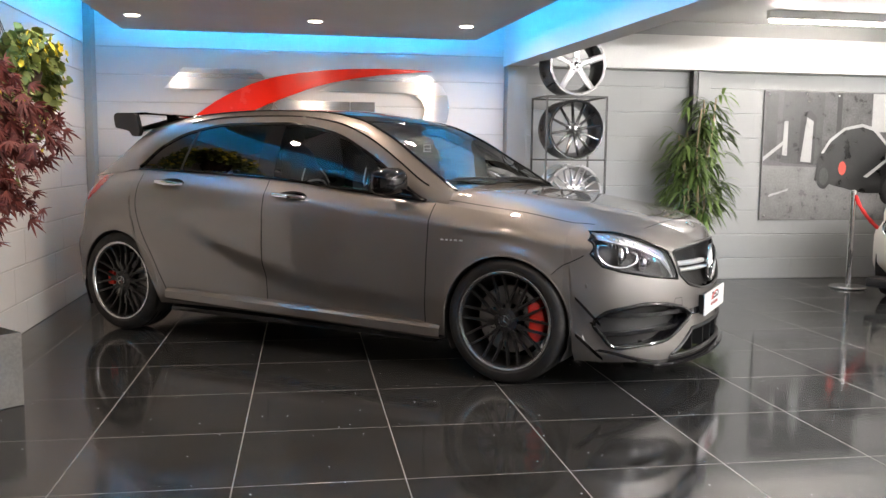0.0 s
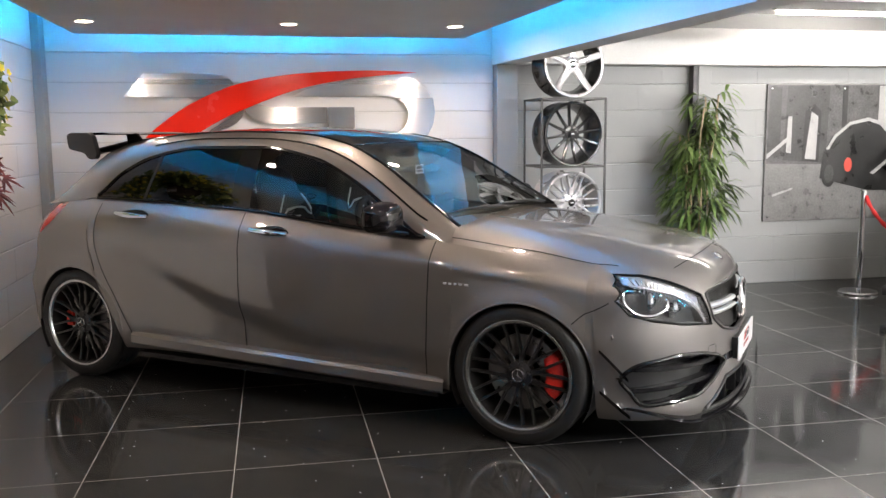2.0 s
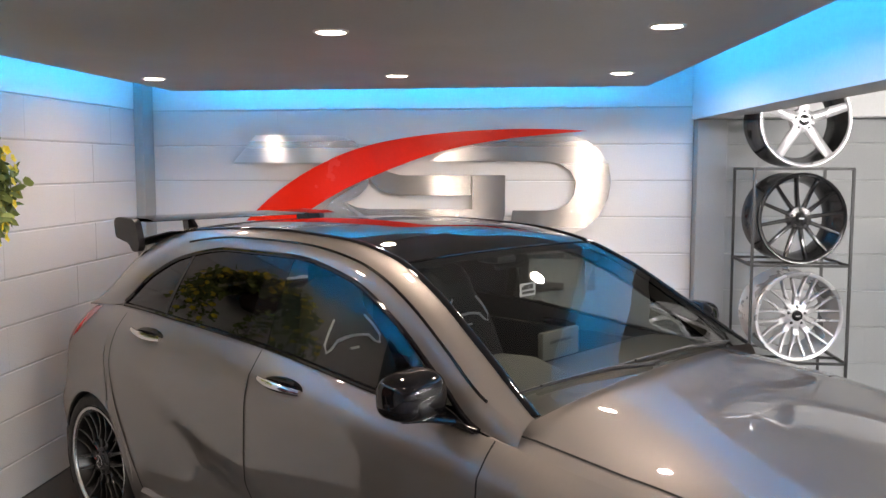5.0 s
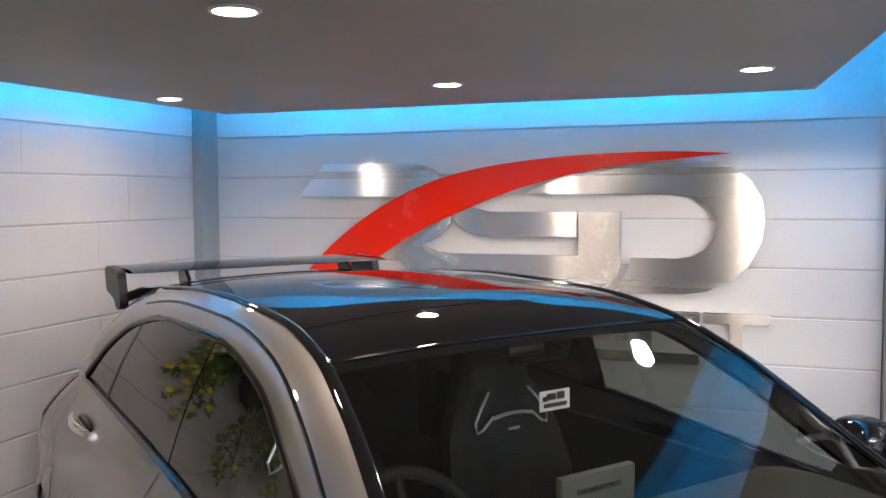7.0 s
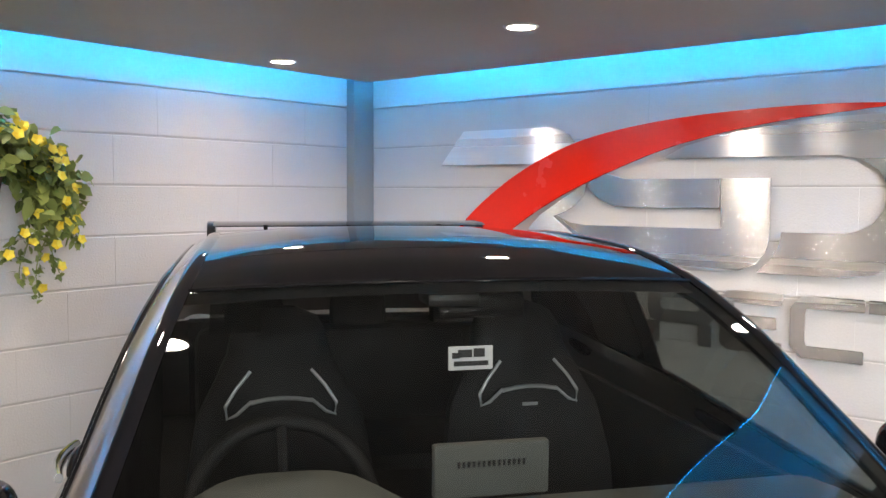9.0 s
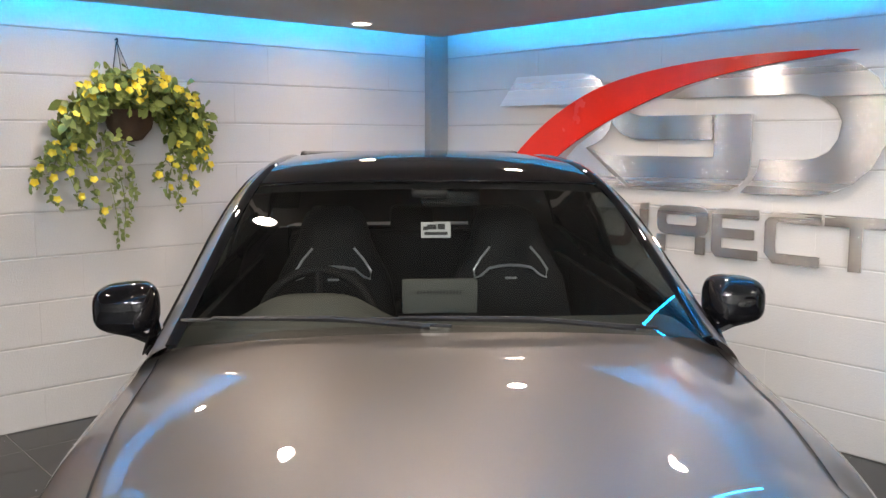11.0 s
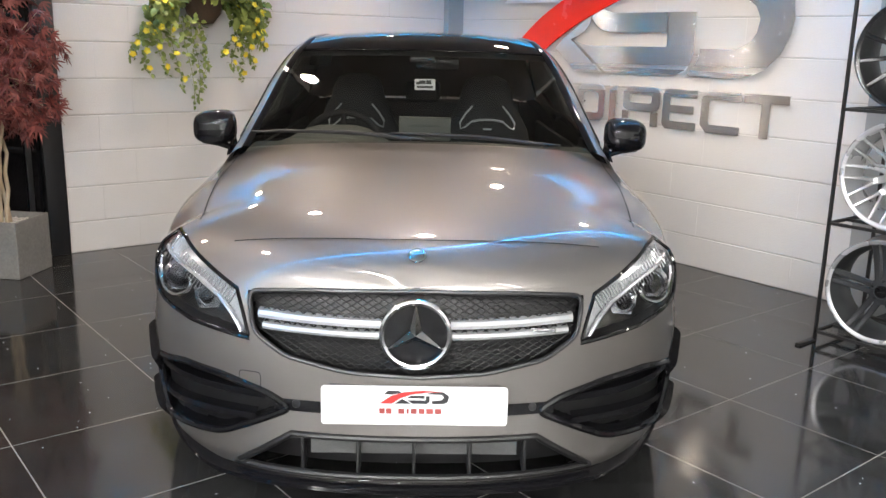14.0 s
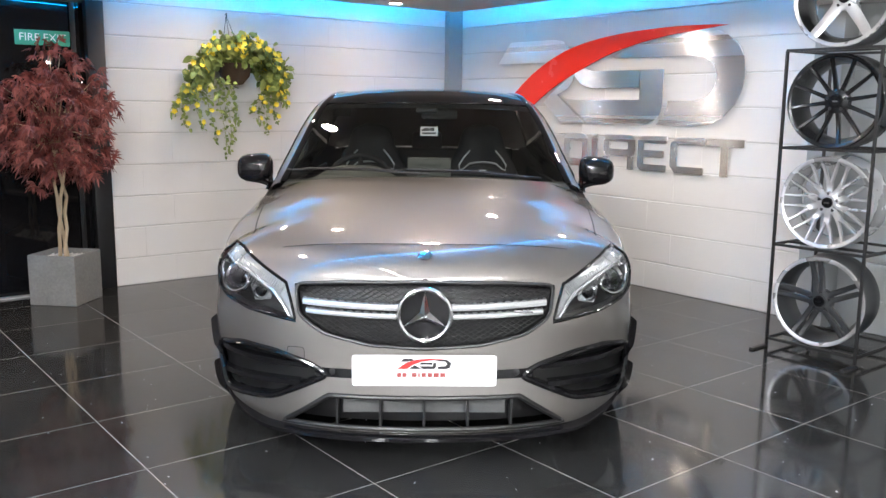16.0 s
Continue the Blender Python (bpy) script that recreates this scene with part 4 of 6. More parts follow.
# ---- headlamps ----
M_GUIDE = plain("silver_light_guide", (0.55, 0.56, 0.57), 0.25, 0.7, 0.5)
BAND = [(0.758, 0.778), (0.71, 0.776), (0.64, 0.742), (0.518, 0.680), (0.498, 0.62), (0.480, 0.556), (0.500, 0.560), (0.524, 0.616), (0.566, 0.655), (0.66, 0.702), (0.735, 0.732), (0.78, 0.748)]
for s in (1, -1):
    lamp = part("headlamp", front_sheet(LAMP, 0.075, 0.01, s), M_DUCT, car, "clear headlamp with silver light strip")
    rim = front_line(LAMP, 0.0, 6, s)
    bm = bmesh.new()
    vs = [(bm.verts.new(p), bm.verts.new((p[0] - 0.078, p[1] * 0.985, p[2]))) for p in rim]
    for (a, b), (c, d) in zip(vs, vs[1:] + vs[:1]):
        bm.faces.new((a, c, d, b))
    part("housing", bm, M_SATIN, lamp)
    lens = part("lens", front_sheet(LAMP, 0.0, 0.008, s), M_LENS, lamp, "clear glass lens")
    lens.visible_shadow = False
    part("lamp_seal", tube(rim, 0.006, closed=True, sides=6), M_GLOSSBLACK, lamp)
    part("light_strip", front_sheet(BAND, 0.022, 0.006, s), M_GUIDE, lamp, "ribbed silver light guide")
    bm = bmesh.new()
    for k in range(26):
        t = k / 25
        y0, z0 = 0.745 - 0.232 * t, 0.772 - 0.094 * t - 0.012 * math.sin(math.pi * t)
        y1, z1 = y0 + 0.030, z0 - 0.052
        tube([(front_x(y0 + (y1 - y0) * q, z0 + (z1 - z0) * q) - 0.019, s * (y0 + (y1 - y0) * q), z0 + (z1 - z0) * q) for q in (0, 0.5, 1)], 0.0022, bm, 5)
    part("light_ribs", bm, M_CHROME, lamp, "fine chrome ribs")
    edge = front_line([(0.775, 0.745), (0.735, 0.728), (0.655, 0.698), (0.568, 0.650), (0.530, 0.610), (0.498, 0.560)], -0.014, 6, s, False)
    part("light_edge", tube(edge, 0.0075, sides=6), M_GUIDE, lamp, "pale edge of the light guide")
    strip = front_line(rounded([(0.800, 0.730), (0.806, 0.665), (0.785, 0.622), (0.735, 0.612), (0.680, 0.640), (0.668, 0.676)], 0.03), -0.030, 2, s, False)
    part("light_hoop", tube(strip, 0.007, sides=6), M_CHROME, lamp, "chrome hoop round the projector")
    part("side_reflector", front_sheet([(0.815, 0.70), (0.818, 0.64), (0.77, 0.606), (0.725, 0.596), (0.735, 0.585), (0.78, 0.596), (0.826, 0.63), (0.828, 0.69)], 0.018, 0.006, s), M_CLEARGREY, lamp)
    for y, z, r in ((0.725, 0.672, 0.036), (0.625, 0.632, 0.024)):
        mm = Matrix.Translation((front_x(y, z) - 0.062, s * y, z)) @ pose(0, 0, 0, 0, 0, 90 - s * 20)
        part("projector", lathe([(r * 1.35, 0.0), (r * 1.45, -0.012), (r * 1.2, -0.022), (r * 1.05, -0.012), (r, -0.004), (r * 0.9, -0.02), (r * 0.6, -0.032), (0.0005, -0.038)], sides=32), M_CLEARGREY, lamp, "chrome projector", m=mm)
        part("projector_lens", lathe([(r * 0.92, -0.021), (r * 0.6, -0.035), (0.0005, -0.041)], sides=28), M_GLOSSBLACK, lamp, m=mm)
    part("reflector", prism([(0.60 * s, 0.655), (0.66 * s, 0.66), (0.645 * s, 0.595), (0.575 * s, 0.60)], front_x(0.62, 0.63) - 0.07, front_x(0.62, 0.63) - 0.05, "yz"), M_CLEARGREY, lamp, smooth=False)

# ---- lower front: intakes, splitter, canards ----
for s in (1, -1):
    intake = part("side_intake", front_sheet(INTAKE, 0.075, 0.012, s), M_DUCT, car, "black air intake with gloss surround")
    line = front_line(rounded(INTAKE, 0.03), 0.0, 3, s)
    part("surround", tube(line, 0.011, closed=True), M_GLOSSBLACK, intake)
    bm = bmesh.new()
    vs = [(bm.verts.new(p), bm.verts.new((p[0] - 0.078, p[1], p[2]))) for p in line]
    for (a, b), (c, d) in zip(vs, vs[1:] + vs[:1]):
        bm.faces.new((a, c, d, b))
    part("duct", bm, M_GLOSSBLACK, intake)
    for zz in (0.385, 0.315):
        S = np.zeros((14, 4, 3))
        for i, y in enumerate(np.linspace(0.43 if zz > 0.35 else 0.46, 0.80, 14)):
            z = zz - 0.02 * ((y - 0.45) / 0.35) ** 2 * (1 if zz < 0.35 else -0.3)
            for j, (dx, dz) in enumerate(((-0.06, 0.006), (-0.008, 0.008), (-0.008, -0.012), (-0.06, -0.008))):
                S[i, j] = (front_x(y, z) + dx, s * y, z + dz)
        part("blade", grid(S, None, s > 0), M_GLOSSBLACK, intake)
    for z0, z1, dep in ((0.475, 0.345, 0.032), (0.29, 0.17, 0.044)):
        S = np.zeros((18, 3, 3))
        for i in range(18):
            t = i / 17
            q = nose(0.055 + 0.13 * t, z0 + (z1 - z0) * t)
            up = Vector((0.15, 1, 0.55)).normalized()
            for j, k in enumerate((0.0, dep * min(1, 0.15 + 4 * t, 0.45 + 4 * (1 - t)), 0.0)):
                v = q + up * k + Vector((0, 0, -0.012 if j == 2 else 0))
                S[i, j] = (v.x, s * v.y, v.z)
        part("canard", grid(S, None, s < 0), M_GLOSSBLACK, car, "black aero blade")
    q = front_x(0.335, 0.372)
    part("parking_sensor", lathe([(0.0005, -0.004), (0.010, -0.003), (0.013, 0.0), (0.013, 0.01)], sides=20), M_SATIN, car, m=Matrix.Translation((q + 0.003, s * 0.335, 0.372)) @ pose(0, 0, 0, 0, 0, 90))
    q = nose(0.11, 0.53)
    part("parking_sensor", lathe([(0.0005, -0.002), (0.009, -0.002), (0.011, 0.002)], sides=20), M_PAINT, car, m=Matrix.Translation((q.x, s * q.y, q.z)) @ pose(0, 0, 0, 0, 0, 180 + 35 if s > 0 else -35))
part("bumper_strip", front_sheet([(-0.40, 0.350), (0.40, 0.350), (0.40, 0.384), (-0.40, 0.384)], -0.0025, 0.017), M_GLOSSBLACK, car, "black strip between the intakes")
lowin = part("lower_intake", front_sheet(LOWER, 0.09, 0.02), M_DUCT, car, "black lower intake with upright vanes")
part("intake_frame", tube(front_line(LOWER, 0.0, 12), 0.010, closed=True, sides=8), M_DUCT, lowin)
for y in (-0.32, -0.16, 0.0, 0.16, 0.32):
    xx = front_x(y, 0.22)
    part("vane", box(xx - 0.07, xx - 0.012, y - 0.005, y + 0.005, 0.165, 0.28, 0.002), M_DUCT, lowin, smooth=False)
xx = front_x(0, 0.22)
part("cooler", box(xx - 0.085, xx - 0.075, -0.30, 0.30, 0.205, 0.262), varied("cooler_fins", (0.11, 0.11, 0.11), 0.5, 0.5, 0.3, 8, 300, 0.3, 0.002, squash=(1, 0.3, 3)), lowin, smooth=False)
# cover of the towing eye, and a small bar on the fin
pts = front_line(rounded([(0.440, 0.400), (0.505, 0.404), (0.505, 0.452), (0.440, 0.452)], 0.012), 0.0, 2, -1)
part("towing_cover", ribbon(pts + pts[:1], 0.0025, 0.001, normal=(0.85, -0.5, 0)), M_GAP, car, "outline of the towing eye cover")
xx = front_x(0.36, 0.590)
part("fin_mark", box(xx - 0.014, xx - 0.001, 0.325, 0.395, 0.588, 0.598, 0.001), M_CHROME, grille, "small chrome mark", smooth=False)
# splitter lip, wrapping round to the arches
S = np.zeros((50, 5, 3))
for i in range(50):
    th = -1 + 2 * i / 49
    u = 0.14 + 0.86 * (1 - abs(th))
    q, sg = nose(u, 0.16), (1 if th > 0 else -1)
    lift = 0.085 * smooth01((0.55 - u) / 0.45)
    o = Vector((q.x - G4, q.y * 0.45, 0)).normalized()
    for j, (dd, dz) in enumerate(((-0.05, 0.012), (0.0, 0.010), (0.032, 0.002), (0.030, -0.012), (-0.05, -0.014))):
        S[i, j] = (q.x + o.x * dd, sg * (q.y + o.y * dd), 0.138 + dz + lift)
part("splitter", grid(S, None, True), M_GLOSSBLACK, car, "gloss black front splitter")

# ---- mirrors, handles, wing, wipers, tail lamps ----
for s in (1, -1):
    bm = bmesh.new()
    bmesh.ops.create_uvsphere(bm, u_segments=28, v_segments=18, radius=1.0)
    for v in bm.verts:
        x, y, z = v.co
        sg = lambda t, p: math.copysign(abs(t) ** p, t)
        x, y, z = sg(x, 0.75), sg(y, 0.6), sg(z, 0.62)
        zz = z * (0.070 - 0.008 * y) if z > 0 else z * 0.062
        v.co = (0.085 * x * (1.0 if x > 0 else 0.7) + 0.035 * (1 - y) * 0.3, y * 0.098, zz * 1.08)
    mir = part("door_mirror", bm, M_GLOSSBLACK, car, "gloss black door mirror", m=Matrix.Translation((-0.685, s * 0.888, 1.0)) @ Matrix.Diagonal((1.08, 0.94, 1.0, 1.0)) @ (Matrix.Identity(4) if s > 0 else Matrix.Diagonal((1, -1, 1, 1))))
    part("mirror_arm", tube([(-0.58, s * 0.79, 0.925), (-0.62, s * 0.86, 0.938), (-0.66, s * 0.93, 0.945)], [0.022, 0.019, 0.024], sides=10, flat=0.6), M_GLOSSBLACK, car)
    part("mirror_foot", prism([(-0.50, 0.905), (-0.70, 0.925), (-0.66, 0.985), (-0.575, 0.95)], s * 0.800, s * 0.806, "xz"), M_GLOSSBLACK, car, smooth=False)
    for nm, xh, zh in (("rear_door", -2.293, 0.955), ("front_door", -1.353, 0.902)):
        yh = float(side_y(xh, zh))
        bm = bmesh.new()
        bmesh.ops.create_uvsphere(bm, u_segments=24, v_segments=12, radius=1.0)
        for v in bm.verts:
            v.co = (v.co.x * 0.112, v.co.y * 0.012, v.co.z * (0.032 + 0.008 * v.co.x))
        part("handle_bowl", bm, M_GLOSSBLACK, panels[nm, s], "dark recessed handle bowl", m=Matrix.Translation((xh, s * (yh - 0.006), zh)))
        pts = [(xh + 0.115 * t, s * (yh + 0.012 + 0.018 * (1 - t * t)), zh + 0.002 - 0.006 * t) for t in np.linspace(-1, 1, 14)]
        part("handle", tube(pts, [0.010 + 0.004 * (1 - abs(t)) for t in np.linspace(-1, 1, 14)], sides=10, flat=1.2), M_CHROME, panels[nm, s], "chrome pull handle")
    # wing end plates and stands
    part("wing_plate", prism(rounded([(-3.030, 1.312), (-3.045, 1.395), (-3.01, 1.412), (-2.86, 1.408), (-2.832, 1.39), (-2.80, 1.28), (-2.82, 1.252), (-2.87, 1.252), (-2.90, 1.288)], 0.02), s * 0.545, s * 0.578, "xz"), M_SATIN, car, "satin black wing end plate", smooth=False)
    part("wing_stand", prism([(-2.76, 1.31), (-2.64, 1.355), (-2.70, 1.405), (-2.78, 1.405)], s * 0.35 - 0.008, s * 0.35 + 0.008, "xz"), M_GLOSSBLACK, car, smooth=False)
    tl = [(-3.09, 0.82), (-3.12, 0.88), (-3.07, 0.955), (-2.96, 0.995), (-2.885, 1.003), (-2.93, 0.91), (-3.0, 0.835)]
    S = np.zeros((24, 24, 3))
    for a, x in enumerate(np.linspace(-3.12, -2.885, 24)):
        for b, z in enumerate(np.linspace(0.82, 1.003, 24)):
            if x > G0:
                y = float(side_y(x, min(z, belt_z(x))))
            else:
                q = min(1, (G0 - x) / rear_reach(z))
                y = float(side_y(G0, min(z, belt_z(G0)))) * (1 - q ** 2.5) ** 0.4
            S[a, b] = (x, s * (y + 0.004), z)
    part("tail_lamp", grid(S, None, s < 0, lambda a, b: inside((-3.12 + 0.235 * (a + 0.5) / 23, 0.82 + 0.183 * (b + 0.5) / 23), tl)), M_TAIL, car, "red tail lamp")
S = np.zeros((30, 6, 3))
for i, y in enumerate(np.linspace(-0.55, 0.55, 30)):
    for j, (x, dz) in enumerate(((-2.70, 0.0), (-2.76, 0.010), (-3.04, 0.008), (-3.05, 0.0), (-3.04, -0.006), (-2.76, -0.006))):
        S[i, j] = (x, y, 1.402 + dz)
part("wing_blade", grid(S, None, False), M_GLOSSBLACK, car, "gloss black roof wing")
S = np.zeros((30, 6, 3))
for i, y in enumerate(np.linspace(-0.56, 0.56, 30)):
    for j, (x, dz) in enumerate(((-2.44, 0.0), (-2.55, 0.012), (-2.84, -0.03), (-2.86, -0.045), (-2.80, -0.06), (-2.6, -0.02))):
        S[i, j] = (x, y, top_z(max(x, -2.6), y) + 0.004 + dz)
part("roof_spoiler", grid(S, None, False), M_PAINT, car)
for (xa, ya), (xb, yb) in (((-0.365, 0.50), (-0.385, -0.12)), ((-0.365, -0.04), (-0.415, -0.60))):
    pa, pb = Vector((xa, ya, top_z(xa, ya) + 0.012)), Vector((xb, yb, top_z(xb, yb) + 0.020))
    w = part("wiper", tube([pa, pa.lerp(pb, 0.45) + Vector((0, 0, 0.012)), pb], [0.009, 0.007, 0.005], sides=6), M_SATIN, car, "black windscreen wiper")
    pts = []
    for t in np.linspace(-0.1, 1.15, 14):
        q = pa.lerp(pb, t)
        pts.append((q.x - 0.01, q.y, top_z(min(-0.36, q.x - 0.01), q.y) + 0.008))
    part("wiper_blade", tube(pts, 0.005, sides=6), M_SATIN, w)
S = np.zeros((30, 4, 3))
for i, y in enumerate(np.linspace(-0.72, 0.72, 30)):
    for j, (x, z) in enumerate(((-0.31, 0.0), (-0.36, -0.016), (-0.42, -0.02), (-0.50, 0.0))):
        S[i, j] = (x + 0.02 * (1 - (y / 0.72) ** 2), y, hood_z(-0.33, y) - 0.006 + z)
part("cowl", grid(S, None, True), M_SATIN, car, "black scuttle panel")
# small chrome script on the wing, as bars
for s in (1, -1):
    for k, (dx, w_) in enumerate(((-0.07, 0.028), (-0.035, 0.026), (0.0, 0.022), (0.035, 0.030), (0.075, 0.034))):
        x0 = -0.30 + dx * 0.75
        w_ *= 0.6
        z0 = 0.715
        part("script_bar", box(x0 - w_ / 2, x0 + w_ / 2, s * float(side_y(x0, z0)) - 0.002, s * float(side_y(x0, z0)) + 0.002, z0 - 0.0045, z0 + 0.0045, 0.001), M_SILVER, car, smooth=False)

# ---- cabin ----
part("cabin_floor", box(-2.9, -0.5, -0.72, 0.72, 0.36, 0.42), M_CABIN, car, smooth=False)
part("bulkhead", box(-0.52, -0.46, -0.72, 0.72, 0.4, 0.86), M_CABIN, car, smooth=False)
part("boot_wall", box(-3.0, -2.9, -0.66, 0.66, 0.4, 1.0), M_CABIN, car, smooth=False)
for s in (1, -1):
    part("door_card", box(-2.6, -0.5, s * 0.75 - 0.012, s * 0.75 + 0.012, 0.4, 0.90, 0.004), M_CABIN, car, smooth=False)
Q = sheet(np.linspace(-2.5, -1.03, 24), top_point, 10)
Q[..., 2] -= 0.035
part("headlining", both(Q), varied("dark_headlining", (0.03, 0.03, 0.03), 0.9, 0, 0.1, 8, 200, 0.2, 0.002), car)
# dashboard with a hood over the dials
S = np.zeros((40, 10, 3))
for i, y in enumerate(np.linspace(-0.72, 0.72, 40)):
    hood = 0.078 * math.exp(-(((y + 0.37) / 0.19) ** 4))
    for j, (x, z) in enumerate(((-0.40, 0.915), (-0.50, 0.930), (-0.60, 0.938), (-0.70, 0.940), (-0.80, 0.932), (-0.86, 0.915), (-0.88, 0.88), (-0.86, 0.80), (-0.80, 0.70), (-0.74, 0.55))):
        S[i, j] = (x - 0.02 * (hood > 0.02) * (j > 3), y, z + (hood if 3 <= j <= 6 else hood * 0.5 if j == 2 else 0))
part("dashboard", grid(S, None, True), M_DASH, car, "dark grey soft dashboard")
part("screen", box(-0.80, -0.775, -0.10, 0.13, 0.95, 1.055, 0.006), M_DASH, car, "free-standing display, back side")
bm = bmesh.new()
for k in range(14):
    box(-0.776, -0.7735, -0.055 + k * 0.010, -0.050 + k * 0.010, 1.01, 1.022, 0, bm)
part("screen_vent", bm, M_DUCT, car, smooth=False)
sw = pose(-0.97, -0.37, 0.88, 0, 64, 0)
wheel_ = part("steering_wheel", tube([(0.185 * math.cos(a), 0.185 * math.sin(a) * (1.0), 0) for a in np.linspace(0, 2 * math.pi, 49)[:-1]], 0.017, closed=True, sides=10), M_CABIN, car, "black leather steering wheel", m=sw)
part("steering_boss", box(-0.06, 0.06, -0.075, 0.075, -0.03, 0.015, 0.02), M_CABIN, wheel_)
for a in (0.0, math.pi, -math.pi / 2):
    part("steering_spoke", tube([(0.05 * math.sin(a), 0.05 * math.cos(a), 0), (0.18 * math.sin(a), 0.18 * math.cos(a), 0)], 0.013, sides=8), M_CABIN, wheel_)


def seat(y):
    st = part("front_seat", box(-1.62, -1.10, y - 0.25, y + 0.25, 0.50, 0.66, 0.05), M_CABIN, car, "black sports seat with silver shoulder trim")
    S = np.zeros((26, 20, 3))
    for i, t in enumerate(np.linspace(0, 1, 26)):
        z = 0.58 + 0.63 * t
        half = float(np.interp(t, [0, 0.3, 0.55, 0.70, 0.80, 0.90, 0.96, 1.0], [0.24, 0.25, 0.225, 0.175, 0.145, 0.130, 0.108, 0.05]))
        cx = -1.52 - 0.17 * t
        for j in range(20):
            a = 2 * math.pi * j / 19
            c, sn = math.cos(a), math.sin(a)
            wing = 0.045 * abs(sn) ** 4 * (1 - t) if t < 0.75 else 0
            S[i, j] = (cx + 0.07 * min(1, 0.35 + 6 * (1 - t)) * math.copysign(abs(c) ** 0.7, c) + wing, y + half * math.copysign(abs(sn) ** 0.6, sn), z)
    part("backrest", grid(S), M_CABIN, st)
    x = -1.540
    for g in (1, -1):
        loop = [(x - 0.012, y + g * 0.080, 1.056), (x, y + g * 0.118, 1.012), (x + 0.008, y + g * 0.146, 0.968), (x + 0.012, y + g * 0.142, 0.936), (x + 0.012, y + g * 0.118, 0.945), (x + 0.010, y + g * 0.078, 0.980)]
        part("shoulder_trim", tube(loop, 0.005, sides=6), M_SILVER, st, "silver shoulder trim")
    part("neck_trim", tube([(x + 0.012, y + d, 0.986 - 0.010 * (d / 0.08) ** 2) for d in (-0.08, -0.04, 0.0, 0.04, 0.08)], 0.010, sides=8, flat=0.6), M_SILVER, st, "silver cross trim")
    part("seat_badge", box(x + 0.014, x + 0.022, y - 0.022, y + 0.022, 0.932, 0.940), M_SILVER, st, smooth=False)


seat(0.347)
seat(-0.347)
bench = part("rear_bench", box(-2.55, -2.05, -0.62, 0.62, 0.5, 0.66, 0.05), M_CABIN, car, "black rear bench")
part("bench_back", box(-2.66, -2.52, -0.62, 0.62, 0.6, 1.02, 0.05), M_CABIN, bench)
for y in (-0.4, 0.0, 0.4):
    part("rear_headrest", box(-2.64, -2.56, y - 0.11, y + 0.11, 1.0, 1.14, 0.03), M_CABIN, bench)
part("rear_view_mirror", box(-1.075, -1.045, -0.03, 0.17, 1.255, 1.315, 0.014), M_GLOSSBLACK, car)
part("sensor_cluster", box(-1.13, -1.02, -0.06, 0.06, 1.285, 1.315, 0.012), M_SATIN, car)


def screen_card(x0, x1, y0, y1, mat, name, label, lift=-0.006):
    S = np.zeros((5, 5, 3))
    for i, x in enumerate(np.linspace(x0, x1, 5)):
        for j, y in enumerate(np.linspace(y0, y1, 5)):
            S[i, j] = (x, y, top_z(x, y) + lift)
    return part(name, grid(S, None, True), mat, car, label)


M_CARD = glass("clear_permit_film", (0.50, 0.52, 0.51), 0.6, 0.22)
M_PRINT = plain("dark_print", (0.02, 0.02, 0.022), 0.5)
M_PRINTRED = plain("red_print", (0.50, 0.03, 0.025), 0.5)
M_PRINTDARK = plain("dark_red_print", (0.30, 0.055, 0.05), 0.5)
screen_card(-0.97, -0.875, -0.51, -0.415, M_CARD, "window_permit", "translucent grey permit holder")
tag_ = part("hanging_card", box(-0.935, -0.931, -0.035, 0.06, 1.165, 1.215, 0.001), M_PLATE, car, "small white show card", smooth=False)
for y0, y1, z0, z1 in ((-0.015, 0.015, 1.192, 1.208), (0.018, 0.042, 1.192, 1.21), (-0.028, -0.012, 1.19, 1.202), (-0.024, 0.05, 1.174, 1.184)):
    part("print", box(-0.9305, -0.9295, y0, y1, z0, z1), M_PRINT, tag_, smooth=False)

# plain mark on the plate: sweep and dark blocks, with a red bar for the writing
SW = [(-0.098, 0.397), (-0.062, 0.397), (-0.04, 0.413), (-0.01, 0.424), (0.04, 0.431), (0.075, 0.433), (0.02, 0.436), (-0.03, 0.431), (-0.065, 0.42)]
plate_mark(SW, M_PRINTRED)
plate_mark([(-0.085, 0.424), (-0.075, 0.435), (-0.045, 0.435), (-0.036, 0.429), (-0.06, 0.424)], M_PRINT)
plate_mark([(-0.055, 0.397), (-0.035, 0.411), (-0.01, 0.397)], M_PRINT)
plate_mark([(-0.02, 0.414), (-0.01, 0.421), (0.028, 0.421), (0.028, 0.413)], M_PRINT)
plate_mark([(-0.005, 0.397), (-0.02, 0.407), (0.03, 0.407), (0.032, 0.42), (0.042, 0.42), (0.042, 0.404), (0.034, 0.397)], M_PRINT)
plate_mark([(0.048, 0.397), (0.048, 0.406), (0.075, 0.408), (0.082, 0.417), (0.074, 0.425), (0.03, 0.426), (0.05, 0.431), (0.08, 0.432), (0.096, 0.42), (0.092, 0.402), (0.08, 0.397)], M_PRINT)
for y0, y1 in ((-0.098, -0.083), (-0.079, -0.064), (-0.045, -0.028), (-0.022, -0.016), (-0.010, 0.006), (0.012, 0.028), (0.033, 0.052), (0.057, 0.075)):
    plate_mark([(y0, 0.367), (y1, 0.367), (y1, 0.382), (y0, 0.382)], M_PRINTDARK)


# ---- steel sign on the back wall ----
sign = thing("wall_sign", "brushed steel sign with a red sweep, on stand-offs on the wall", "sign")
YS = BACK - 0.045


